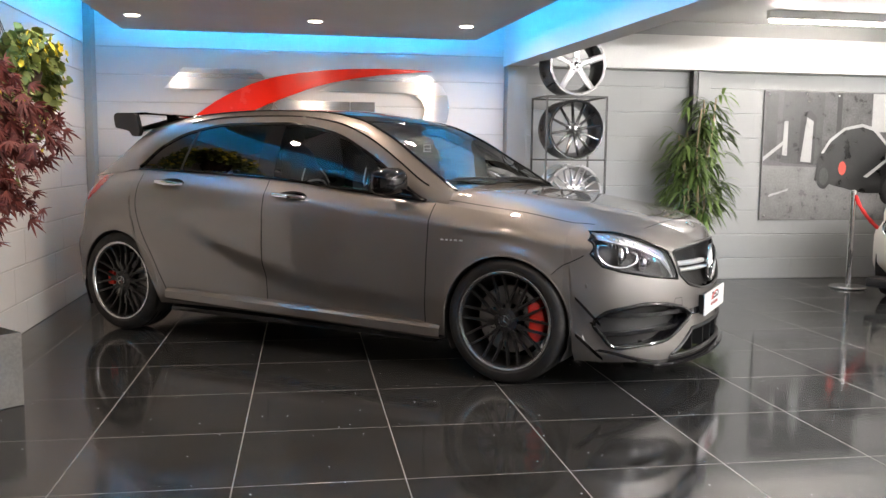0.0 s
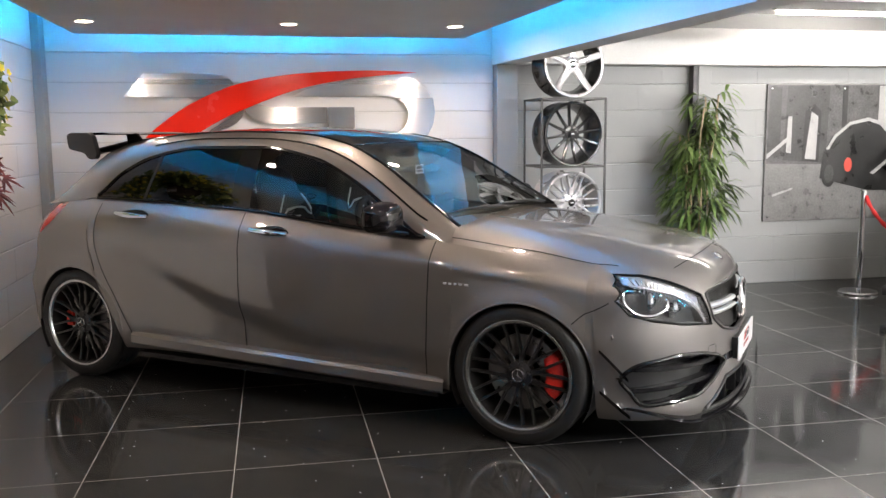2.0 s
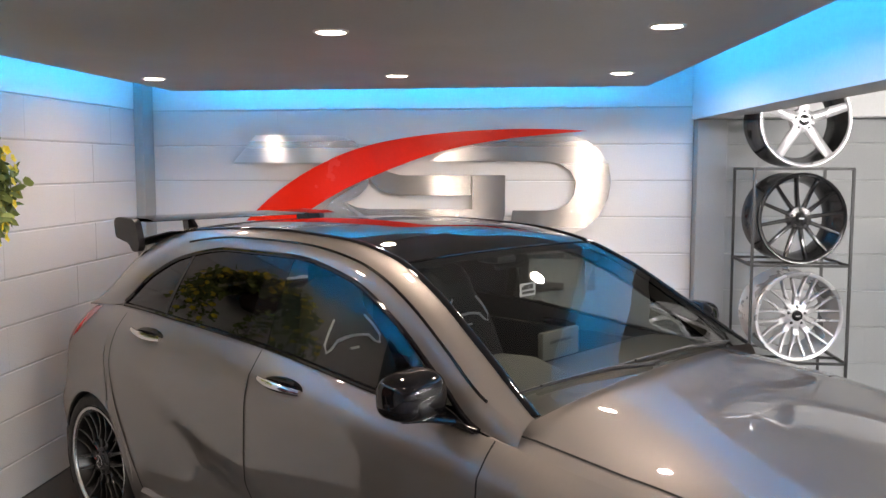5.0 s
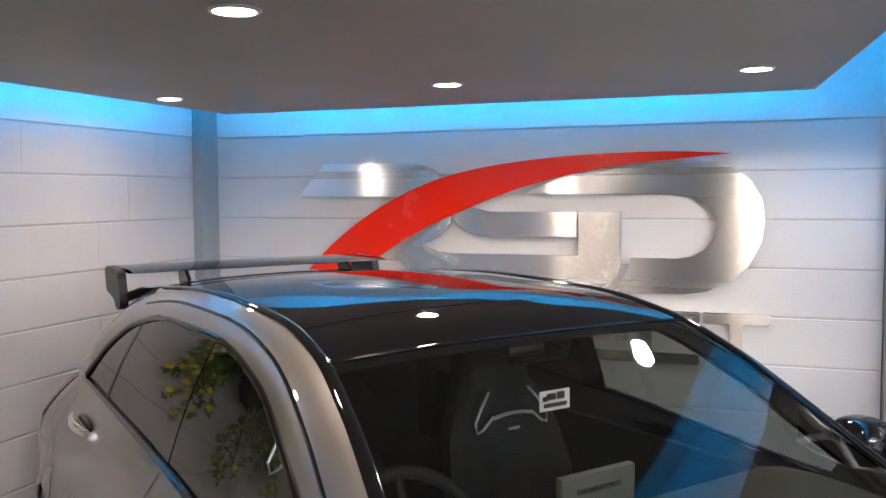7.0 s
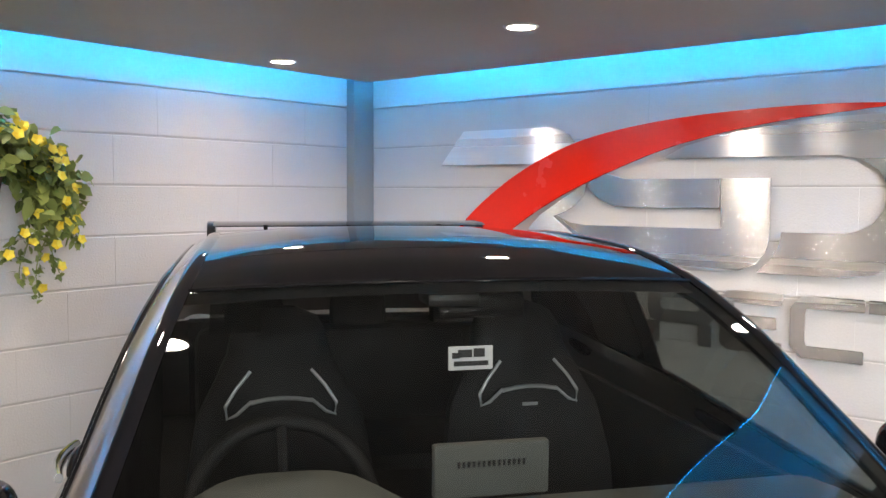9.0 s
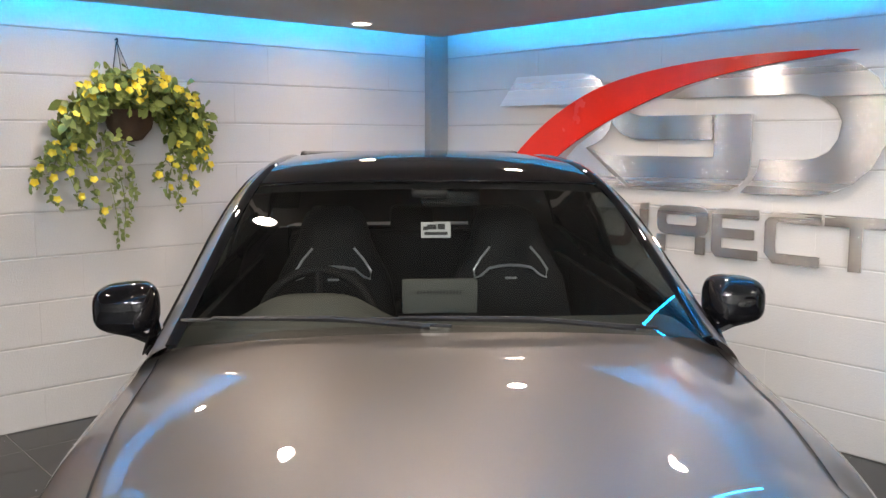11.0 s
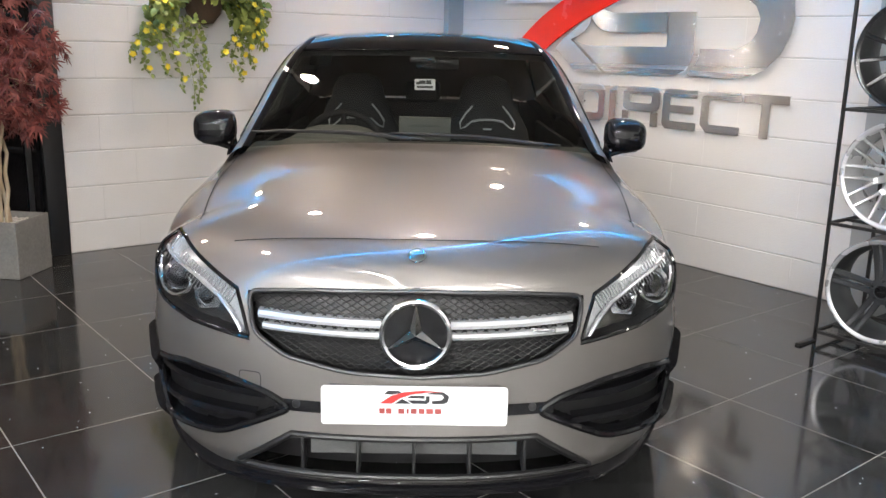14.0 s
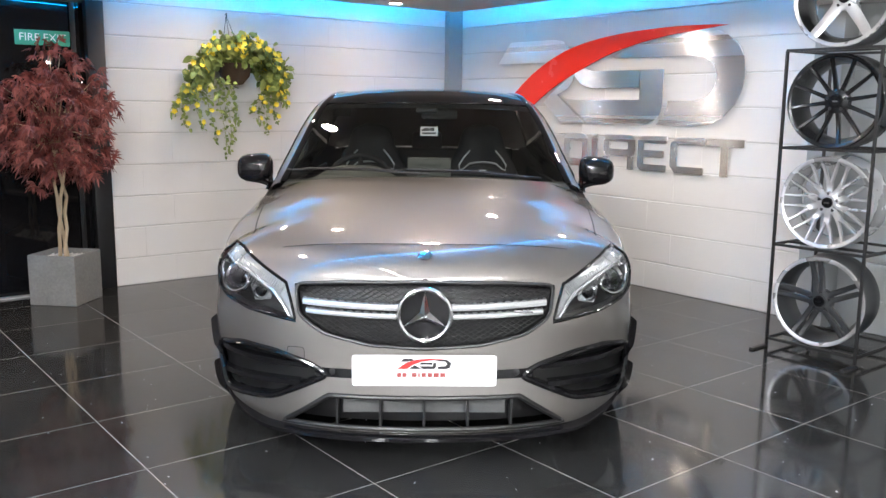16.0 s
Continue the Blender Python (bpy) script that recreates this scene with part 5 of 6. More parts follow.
def eased(pts, sharp, rounds=2):
    """An outline with its corners cut round and round again, but for the sharp one."""
    pts = [Vector(p) for p in pts]
    keep = Vector(sharp)
    for _ in range(rounds):
        out = []
        for a, b in zip(pts, pts[1:] + pts[:1]):
            out += [a if (a - keep).length < 1e-6 else a.lerp(b, 0.25), b if (b - keep).length < 1e-6 else a.lerp(b, 0.75)]
        pts = [p for k, p in enumerate(out) if (p - out[k - 1]).length > 1e-6]
    return [tuple(p) for p in pts]


def sign_piece(name, pts, mat, r=0.0, depth=0.012, lift=0.0):
    out = rounded(pts, r, 5) if r else pts
    ob = part(name, prism(out, YS - lift, YS - lift + depth, "xz"), mat, sign, smooth=False)
    return ob


sign_piece("steel_shape", [(-1.497, 1.684), (-1.345, 1.858), (-0.83, 1.856), (-0.755, 1.842), (-0.70, 1.815), (-0.662, 1.77), (-0.77, 1.737), (-0.90, 1.680)], M_STEEL)
sign_piece("red_sweep", eased([(-1.60, 1.13), (-1.50, 1.22), (-1.39, 1.335), (-1.25, 1.465), (-1.04, 1.612), (-0.81, 1.726), (-0.60, 1.797), (-0.33, 1.846), (-0.036, 1.876), (0.294, 1.889), (0.56, 1.888), (0.77, 1.874), (0.50, 1.85), (0.297, 1.832), (0.03, 1.79), (-0.209, 1.735), (-0.45, 1.648), (-0.70, 1.545), (-0.88, 1.45), (-1.03, 1.355), (-1.18, 1.24), (-1.30, 1.13)], (0.77, 1.874)), M_RED, lift=0.006)
sign_piece("steel_shape", [(-0.93, 1.362), (-0.86, 1.43), (-0.69, 1.535), (-0.602, 1.585), (-0.615, 1.53), (-0.66, 1.48), (-0.725, 1.445), (-0.785, 1.425), (-0.485, 1.203), (-0.73, 1.203)], M_STEEL)
sign_piece("steel_shape", [(-0.60, 1.57), (-0.565, 1.605), (-0.50, 1.628), (-0.40, 1.60), (0.046, 1.60), (0.046, 1.473), (-0.40, 1.472), (-0.47, 1.482), (-0.54, 1.51)], M_STEEL)
sign_piece("steel_shape", [(0.054, 1.60), (0.262, 1.60), (0.262, 1.35), (0.245, 1.29), (0.20, 1.24), (0.14, 1.214), (0.08, 1.205), (-0.44, 1.203), (-0.76, 1.425), (-0.69, 1.395), (-0.60, 1.384), (0.054, 1.384)], M_STEEL)
sign_piece("steel_shape", [(-0.22, 1.69), (0.52, 1.688), (0.60, 1.672), (0.67, 1.625), (0.705, 1.555), (0.69, 1.475), (0.65, 1.42), (0.59, 1.388), (0.52, 1.378), (0.31, 1.378), (0.30, 1.32), (0.265, 1.26), (0.21, 1.207), (0.56, 1.208), (0.66, 1.224), (0.76, 1.268), (0.85, 1.35), (0.905, 1.46), (0.92, 1.56), (0.905, 1.66), (0.855, 1.745), (0.77, 1.81), (0.69, 1.842), (0.46, 1.836), (0.28, 1.818), (0.06, 1.785), (-0.12, 1.74)], M_STEEL)


def frame_piece(outer, inner):
    """An outline with a slot through it, as a closed ring."""
    bm = bmesh.new()
    n = len(outer)
    for y in (YS, YS + 0.012):
        vo = [bm.verts.new((p[0], y, p[1])) for p in outer]
        vi = [bm.verts.new((p[0], y, p[1])) for p in inner]
        for k in range(n):
            bm.faces.new((vo[k], vo[(k + 1) % n], vi[(k + 1) % n], vi[k]))
    bm.verts.ensure_lookup_table()
    v = bm.verts
    for k in range(n):
        j = (k + 1) % n
        bm.faces.new((v[k], v[j], v[2 * n + j], v[2 * n + k]))
        bm.faces.new((v[n + k], v[n + j], v[3 * n + j], v[3 * n + k]))
    bmesh.ops.recalc_face_normals(bm, faces=bm.faces[:])
    part("steel_block", bm, M_STEEL, sign, smooth=False)


def quad(x0, x1, z0, z1, r):
    return rounded([(x0, z0), (x1, z0), (x1, z1), (x0, z1)], r, 3)


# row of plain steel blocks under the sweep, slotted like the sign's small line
ZB, ZT = 0.872, 1.125
frame_piece(quad(-0.69, -0.435, ZB, ZT, 0.07), quad(-0.635, -0.49, ZB + 0.055, ZT - 0.055, 0.03))
sign_piece("steel_block", quad(-0.392, -0.332, ZB, ZT, 0.003), M_STEEL)
frame_piece(quad(-0.275, 0.04, 0.965, ZT, 0.06), quad(-0.215, -0.03, 1.02, ZT - 0.05, 0.02))
for x0 in (-0.275, -0.035):
    sign_piece("steel_block", [(x0, ZB), (x0 + 0.06, ZB), (x0 + 0.06, 0.964), (x0, 0.964)], M_STEEL)
sign_piece("steel_block", rounded([(0.06, ZB + 0.03), (0.06, ZT - 0.03), (0.09, ZT), (0.322, ZT), (0.322, ZT - 0.05), (0.12, ZT - 0.05), (0.12, 1.024), (0.30, 1.024), (0.30, 0.974), (0.12, 0.974), (0.12, ZB + 0.05), (0.322, ZB + 0.05), (0.322, ZB), (0.09, ZB)], 0.006, 2), M_STEEL)
sign_piece("steel_block", rounded([(0.353, ZB + 0.05), (0.353, ZT - 0.05), (0.40, ZT), (0.635, ZT), (0.635, ZT - 0.05), (0.42, ZT - 0.05), (0.413, ZT - 0.07), (0.413, ZB + 0.07), (0.42, ZB + 0.05), (0.635, ZB + 0.05), (0.635, ZB), (0.40, ZB)], 0.006, 2), M_STEEL)
sign_piece("steel_block", [(0.65, ZT), (0.945, ZT), (0.945, ZT - 0.052), (0.828, ZT - 0.052), (0.828, ZB), (0.768, ZB), (0.768, ZT - 0.052), (0.65, ZT - 0.052)], M_STEEL)
for x, z in ((-1.3, 1.77), (-0.9, 1.77), (-1.2, 1.45), (-0.6, 1.76), (0.3, 1.86), (-0.65, 1.27), (-0.3, 1.54), (0.16, 1.4), (-0.3, 1.29), (0.81, 1.55), (0.4, 1.3), (0.4, 1.76), (-0.362, 1.0), (-0.66, 1.0), (-0.245, 1.05), (0.09, 1.0), (0.383, 1.0), (0.798, 1.0)):
    part("stand_off", tube([(x, YS + 0.011, z), (x, BACK - 0.001, z)], 0.008), M_SATIN, sign)

# ---- tyre-shop rack with display wheels ----
M_ROD = plain("black_steel_rod", (0.012, 0.012, 0.012), 0.45)
rack = thing("wheel_rack", "tall black steel rod display rack holding alloy wheels", "rack")
RX0, RX1, RY0, RY1 = 1.615, 2.125, 2.79, 3.25
LEVELS = (0.05, 0.588, 1.121, 1.64)
for x in (RX0, RX1):
    for y in (RY0, RY1):
        part("post", box(x - 0.007, x + 0.007, y - 0.007, y + 0.007, 0, LEVELS[-1]), M_ROD, rack, smooth=False)
for z in LEVELS:
    for y in (RY0, RY1):
        part("cross_bar", box(RX0, RX1, y - 0.007, y + 0.007, z - 0.007, z + 0.007), M_ROD, rack, smooth=False)
    for x in (RX0, RX1):
        part("side_bar", box(x - 0.007, x + 0.007, RY0, RY1, z - 0.007, z + 0.007), M_ROD, rack, smooth=False)
    part("shelf_bar", box(RX0, RX1, 2.94, 2.954, z - 0.007, z + 0.007), M_ROD, rack, smooth=False)
part("foot_bar", box(RX0 - 0.02, RX0 + 0.006, RY0 - 0.14, RY0, 0.0, 0.012), M_ROD, rack, smooth=False)
part("foot_bar", box(RX1 - 0.006, RX1 + 0.02, RY0 - 0.14, RY0, 0.0, 0.012), M_ROD, rack, smooth=False)

M_SILVERW = varied("silver_alloy", (0.50, 0.50, 0.51), 0.3, 0.6, 0.05, 6, 60, 0.0, coat=0.2)
M_GUNMETAL = plain("gunmetal_alloy", (0.055, 0.057, 0.06), 0.34, 0.6, 0.1)
M_GLOSSW = plain("gloss_black_alloy", (0.006, 0.006, 0.007), 0.18)


def display_wheel(label, z, r, body, face, spokes, width=0.235, x=1.88, lip=None):
    w = thing("alloy_wheel", label, "wheel", Matrix.Translation((x, RY0 + 0.03, z)) @ pose(0, 0, 0, 0, 0, 8), "display wheels on the rack")
    part("rim", rim_mesh(r, width, 0.014), body, w)
    part("lip", lathe([(r - 0.016, 0.002), (r - 0.010, -0.003), (r + 0.003, -0.004), (r + 0.007, 0.002)], sides=72), lip or face, w)
    for k in range(len(spokes)):
        bm = bmesh.new()
        for a in spokes[k]:
            spoke(bm, *a)
        part("spoke", bm, face, w)
    part("hub", hub_mesh(0.062, 0.022, 0.07), face, w)
    part("centre_cap", lathe([(0.0005, 0.012), (0.026, 0.013), (0.029, 0.018), (0.03, 0.026)], sides=28), M_GLOSSBLACK, w)
    part("cap_mark", box(-0.014, 0.014, 0.0105, 0.0125, -0.004, 0.004), M_CHROME, w, smooth=False)
    bolts(w, 0.048, 0.026, 5, M_SATIN)
    return w


TAU = 2 * math.pi
display_wheel("machined silver and black five-spoke alloy wheel", LEVELS[3] + 0.26, 0.245, M_GLOSSW, M_SILVERW, [[(TAU * k / 5 + 0.31 + 0.0, 0.04, TAU * k / 5 + 0.31, 0.238, 0.03, 0.006, 0.030, 0.024)] for k in range(5)])
display_wheel("gloss black twelve-spoke alloy wheel", LEVELS[2] + 0.252, 0.240, M_GLOSSW, M_GLOSSW, [[(TAU * k / 12 + 0.15, 0.045, TAU * k / 12 + 0.15, 0.232, 0.035, 0.006, 0.012, 0.0085)] for k in range(12)])
display_wheel("bright silver mesh-spoke alloy wheel", LEVELS[1] + 0.252, 0.240, M_SILVERW, M_SILVERW, [[q for g in (1, -1) for q in ((TAU * k / 10 + g * 0.29, 0.045, TAU * k / 10 + g * 0.235, 0.118, 0.03, 0.026, 0.016, 0.009), (TAU * k / 10 + g * 0.25, 0.108, TAU * k / 10 + g * 0.118, 0.234, 0.026, 0.004, 0.0085, 0.006))] for k in range(10)])
display_wheel("gunmetal twin five-spoke alloy wheel with a polished lip", LEVELS[0] + 0.252, 0.240, M_GUNMETAL, M_GUNMETAL, [[(TAU * k / 5 + 0.45 - 0.30, 0.055, TAU * k / 5 + 0.45 - 0.10, 0.222, 0.03, 0.010, 0.015, 0.014), (TAU * k / 5 + 0.45 + 0.30, 0.055, TAU * k / 5 + 0.45 + 0.10, 0.222, 0.03, 0.010, 0.015, 0.014)] for k in range(5)], lip=M_SILVERW)


# ---- plants ----
def leaf_material(name, c0, c1, rough=0.5):
    m, n, l, b = material(name)
    geo = n.new("ShaderNodeNewGeometry")
    mix = n.new("ShaderNodeMix")
    mix.data_type = "RGBA"
    l.new(geo.outputs["Random Per Island"], mix.inputs["Factor"])
    mix.inputs["A"].default_value, mix.inputs["B"].default_value = (*c0, 1), (*c1, 1)
    l.new(mix.outputs["Result"], b.inputs["Base Color"])
    b.inputs["Roughness"].default_value = rough
    b.inputs["Subsurface Weight"].default_value = 0.0
    return m


def leaf(bm, base, way, up, length, width, droop=0.2, n=4):
    """One pointed leaf, folded along its rib and bent down."""
    way, up = Vector(way).normalized(), Vector(up)
    s = way.cross(up)
    s = s.normalized() if s.length > 1e-4 else Vector((1, 0, 0))
    nrm = s.cross(way)
    rows = []
    for i in range(n + 1):
        t = i / n
        p = Vector(base) + way * (length * t) - Vector((0, 0, 1)) * (droop * length * t * t)
        w = width * math.sin(math.pi * min(0.97, 0.12 + 0.86 * t)) ** 0.8 * (1 - 0.15 * t)
        if i == n:
            rows.append([bm.verts.new(p)])
        else:
            rows.append([bm.verts.new(p + s * w / 2 + nrm * w * 0.12), bm.verts.new(p), bm.verts.new(p - s * w / 2 + nrm * w * 0.12)])
    for a, b in zip(rows, rows[1:]):
        if len(b) == 3:
            bm.faces.new((a[0], a[1], b[1], b[0]))
            bm.faces.new((a[1], a[2], b[2], b[1]))
        else:
            bm.faces.new((a[0], a[1], b[0]))
            bm.faces.new((a[1], a[2], b[0]))


rnd = random.Random(5)


def ball():
    while True:
        v = Vector((rnd.uniform(-1, 1), rnd.uniform(-1, 1), rnd.uniform(-1, 1)))
        if 0.05 < v.length < 1:
            return v


M_MAPLE = leaf_material("red_maple_leaf", (0.09, 0.016, 0.016), (0.28, 0.075, 0.06))
M_TRUNK = varied("pale_bamboo_bark", (0.42, 0.33, 0.22), 0.7, 0, 0.2, 10, 80, 0.4, 0.003)
M_CONCRETE = varied("weathered_fibre_concrete", (0.19, 0.185, 0.175), 0.75, 0, 0.22, 7, 70, 0.4, 0.004)
M_PEBBLE = leaf_material("pale_pebbles", (0.45, 0.42, 0.38), (0.7, 0.67, 0.62), 0.7)

TREE = pose(-1.84, -0.07, 0, 0, 0, 44)
planter = thing("planter", "square weathered grey fibre-concrete planter with pebbles", "planter", TREE)
bm = box(-0.165, 0.165, -0.165, 0.165, 0.0, 0.335, 0.006)
top_face = max(bm.faces, key=lambda q: q.calc_center_median().z + q.calc_area())
r_ = bmesh.ops.inset_region(bm, faces=[top_face], thickness=0.022)
bmesh.ops.translate(bm, verts=top_face.verts, vec=(0, 0, -0.05))
part("box", bm, M_CONCRETE, planter, smooth=False)
bm = bmesh.new()
for _ in range(260):
    c = Vector((rnd.uniform(-0.13, 0.13), rnd.uniform(-0.13, 0.13), 0.292 + rnd.uniform(0, 0.012)))
    bmesh.ops.create_icosphere(bm, subdivisions=1, radius=rnd.uniform(0.008, 0.014), matrix=Matrix.Translation(c) @ Matrix.Diagonal((1, rnd.uniform(0.7, 1.2), 0.6, 1)))
tagged(part("pebbles", bm, M_PEBBLE, planter, "pale pebbles"), kind="stuff")

maple = thing("artificial_maple_tree", "artificial dark red maple tree with pale stems in a planter", "tree", pose(-1.84, -0.07, 0.28))
stems = []
for k in range(3):
    a = TAU * k / 3
    pts = [Vector((0.03 * math.cos(a), 0.03 * math.sin(a), 0))]
    for q in range(1, 8):
        pts.append(Vector((0.03 * math.cos(a + q * 0.5) + 0.012 * rnd.uniform(-1, 1), 0.03 * math.sin(a + q * 0.5) + 0.012 * rnd.uniform(-1, 1), 0.105 * q)))
    part("trunk", tube(pts, [0.013 - 0.0006 * q for q in range(8)]), M_TRUNK, maple, "pale slender stem")
    stems.append(pts[-1])
bm, bl = bmesh.new(), bmesh.new()
CROWN = Vector((0, 0, 0.91))
for k in range(150):
    v = ball()
    lump = 1 + 0.22 * math.sin(5 * v.x + 2 * k) * math.cos(4 * v.z)
    tip = CROWN + Vector((v.x * 0.37, v.y * 0.37, v.z * 0.44)) * lump
    if tip.z < 0.62 and Vector((tip.x, tip.y)).length < 0.12:
        continue
    st = stems[k % 3].lerp(CROWN, rnd.uniform(0, 0.6))
    if k % 3 == 0:
        tube([st, st.lerp(tip, 0.5) + Vector((0, 0, 0.05)), tip], [0.006, 0.004, 0.002], bl, 5)
    for q in range(9):
        c = tip + ball() * 0.075
        out = Vector((tip.x, tip.y, 0)).normalized() if Vector((tip.x, tip.y)).length > 0.01 else Vector((1, 0, 0))
        main = (out * 0.6 + ball() * 0.9 + Vector((0, 0, -0.45))).normalized()
        side_ = main.cross(ball()).normalized()
        for ang in (-1.15, -0.6, 0, 0.6, 1.15):
            d = main * math.cos(ang) + side_ * math.sin(ang)
            leaf(bm, c, d, main.cross(side_), rnd.uniform(0.05, 0.085) * (1 - 0.25 * abs(ang)), 0.013, 0.25, 3)
part("branchwork", bl, M_TRUNK, maple)
tagged(part("crown", bm, M_MAPLE, maple, "dark red palmate leaves"), kind="stuff")

# hanging flower basket on the left wall
M_IVY = leaf_material("green_ivy_leaf", (0.10, 0.15, 0.035), (0.30, 0.36, 0.10))
M_YELLOW = leaf_material("yellow_petal", (0.75, 0.55, 0.02), (0.88, 0.78, 0.10), 0.5)
M_WICKER = varied("brown_wicker", (0.06, 0.035, 0.02), 0.8, 0, 0.3, 20, 120, 0.5, 0.004)
hb = thing("hanging_basket", "wicker wall basket of trailing ivy and yellow flowers", "flower basket", pose(-1.97, 1.25, 1.46))
part("basket", lathe([(0.0005, -0.10), (0.06, -0.09), (0.11, -0.03), (0.13, 0.06), (0.135, 0.065), (0.12, 0.055), (0.10, -0.02), (0.0005, -0.03)], sides=24, axis="z"), M_WICKER, hb, m=pose(0, 0, 0.10))
for dy in (-0.05, 0.0, 0.05):
    part("hanger_wire", tube([(-0.02, dy * 2, 0.16), (-0.125, 0.0, 0.52)], 0.0022, sides=5), M_SATIN, hb)
part("hook", tube([(-0.14, 0, 0.53), (-0.115, 0, 0.535), (-0.11, 0, 0.515)], 0.004, sides=6), M_SATIN, hb)
bi, bf, bs = bmesh.new(), bmesh.new(), bmesh.new()


def spray(p, n, rad, size):
    for _ in range(n):
        c = p + ball() * rad
        c.x = max(c.x, -0.11)
        leaf(bi, c, ball() + Vector((0.5, 0, -0.1)), ball() + Vector((0.8, 0, 0.4)), size * rnd.uniform(0.7, 1.2), size * rnd.uniform(0.65, 0.95), 0.25, 3)


def flower(c):
    ax = (Vector((1, 0, 0.2)) + ball() * 0.7).normalized()
    for q in range(5):
        a = TAU * q / 5
        u = ax.orthogonal().normalized()
        d = Matrix.Rotation(a, 3, ax) @ u
        leaf(bf, c, d + ax * 0.45, ax, 0.026, 0.026, 0.0, 3)


for k in range(110):
    # an arch of growth over the basket, thick at the shoulders
    a = math.pi * rnd.random()
    p = Vector((rnd.uniform(-0.06, 0.12), -0.31 * math.cos(a) + rnd.uniform(-0.07, 0.07), 0.02 + 0.25 * math.sin(a) + rnd.uniform(-0.06, 0.07)))
    spray(p, 10, 0.065, 0.064)
    if k % 2 == 0:
        for _ in range(2):
            flower(p + ball() * 0.06 + Vector((0.05, 0, 0.02)))
for y0, ln in ((-0.44, 0.20), (-0.36, 0.30), (-0.28, 0.33), (-0.20, 0.42), (-0.13, 0.54), (-0.09, 0.50), (-0.05, 0.40), (0.18, 0.22), (0.24, 0.30), (0.30, 0.33), (0.36, 0.24), (0.42, 0.12)):
    z0 = 0.02 if abs(y0) < 0.3 else -0.02
    pts = []
    for q in range(9):
        t = q / 8
        pts.append(Vector((0.06 - 0.08 * t, y0 + 0.05 * math.sin(3 * t + y0 * 9), z0 - ln * t)))
        spray(pts[-1], 5, 0.035 * (1.15 - 0.6 * t), 0.046 - 0.018 * t)
        if q % 3 == 1 and abs(y0) > 0.17:
            flower(pts[-1] + Vector((0.04, 0, 0)))
    tube(pts, 0.0022, bs, 4)
tagged(part("ivy_leaves", bi, M_IVY, hb, "variegated green ivy leaves"), kind="stuff")
tagged(part("blossom", bf, M_YELLOW, hb, "yellow silk flowers"), kind="stuff")
part("stems", bs, M_IVY, hb)

# tall bamboo plant by the grey wall
M_BAMBOO = leaf_material("bamboo_leaf", (0.05, 0.10, 0.02), (0.18, 0.27, 0.08))
bam = thing("bamboo_plant", "tall artificial bamboo plant with long green leaves", "plant", pose(3.13, 3.22, 0))
part("pot", lathe([(0.0005, 0.0), (0.13, 0.0), (0.16, 0.28), (0.165, 0.30), (0.15, 0.30), (0.14, 0.26), (0.0005, 0.25)], sides=32, axis="z"), M_SATIN, bam, "black pot")
bl = bmesh.new()
for k in range(7):
    a = TAU * k / 7
    hgt = rnd.uniform(1.25, 1.72)
    base = Vector((0.05 * math.cos(a), 0.05 * math.sin(a), 0.25))
    top_ = base + Vector((0.10 * math.cos(a), 0.07 * math.sin(a), hgt - 0.25))
    pts = [base.lerp(top_, q / 8) + Vector((0.012 * math.sin(q + k), 0.012 * math.cos(q * 1.3 + k), 0)) for q in range(9)]
    part("cane", tube(pts, 0.008), M_TRUNK, bam)
    for q in range(20):
        t = 0.26 + 0.74 * q / 19
        p = base.lerp(top_, t)
        b_ = rnd.uniform(0, TAU)
        out = Vector((math.cos(b_) * 1.1, math.sin(b_) * 0.6, 0.25))
        e = p + out * rnd.uniform(0.04, 0.17)
        tube([p, e], 0.002, bl, 4)
        for _ in range(7):
            d = (out + ball() * 0.9 + Vector((0, 0, -0.15))).normalized()
            leaf(bl, e + ball() * 0.03, d, Vector((0, 0, 1)), rnd.uniform(0.12, 0.20), rnd.uniform(0.024, 0.036), 0.6, 4)
tagged(part("foliage", bl, M_BAMBOO, bam, "long green leaves"), kind="stuff")

# ---- fire exit sign ----
M_SIGNGREEN = plain("sign_green", (0.03, 0.32, 0.20), 0.4)
exit_sign = thing("fire_exit_sign", "green fire exit sign with white letters on the black door", "sign")
XS = LEFT - 0.024
part("sign_plate", box(XS - 0.005, XS, -0.225, 0.125, 1.70, 1.80, 0.002), M_SIGNGREEN, exit_sign, smooth=False)
txt = bpy.data.curves.new("lettering", "FONT")
txt.body, txt.size, txt.extrude, txt.align_x, txt.align_y = "FIRE EXIT", 0.072, 0.0008, "CENTER", "CENTER"
lt = new("lettering", txt)
txt.materials.append(M_PLATE)
lt.parent = exit_sign
lt.matrix_basis = Matrix.Translation((XS + 0.001, -0.05, 1.75)) @ Matrix(((0, 0, 1, 0), (1, 0, 0, 0), (0, 1, 0, 0), (0, 0, 0, 1)))

# ---- framed print on the grey wall: a dark coupe in a yard, in black and white ----
M_PRNT = [varied("print_tone", (c, c, c * 0.99), 0.35, 0, v, 9, 60, 0.0) for c, v in ((0.15, 0.35), (0.03, 0.8), (0.008, 0.5), (0.36, 0.12), (0.06, 0.8))]
M_ACRYL = plain("print_red", (0.55, 0.06, 0.04), 0.4)
PX, PZ, PY = 3.94, 0.567, 3.535
poster = thing("wall_print", "black and white photo panel of a dark coupe", "picture")
part("panel", box(PX, PX + 2.2, PY, PY + 0.018, PZ, PZ + 1.225, 0.002), M_PRNT[0], poster, smooth=False)
lay = [0.0]


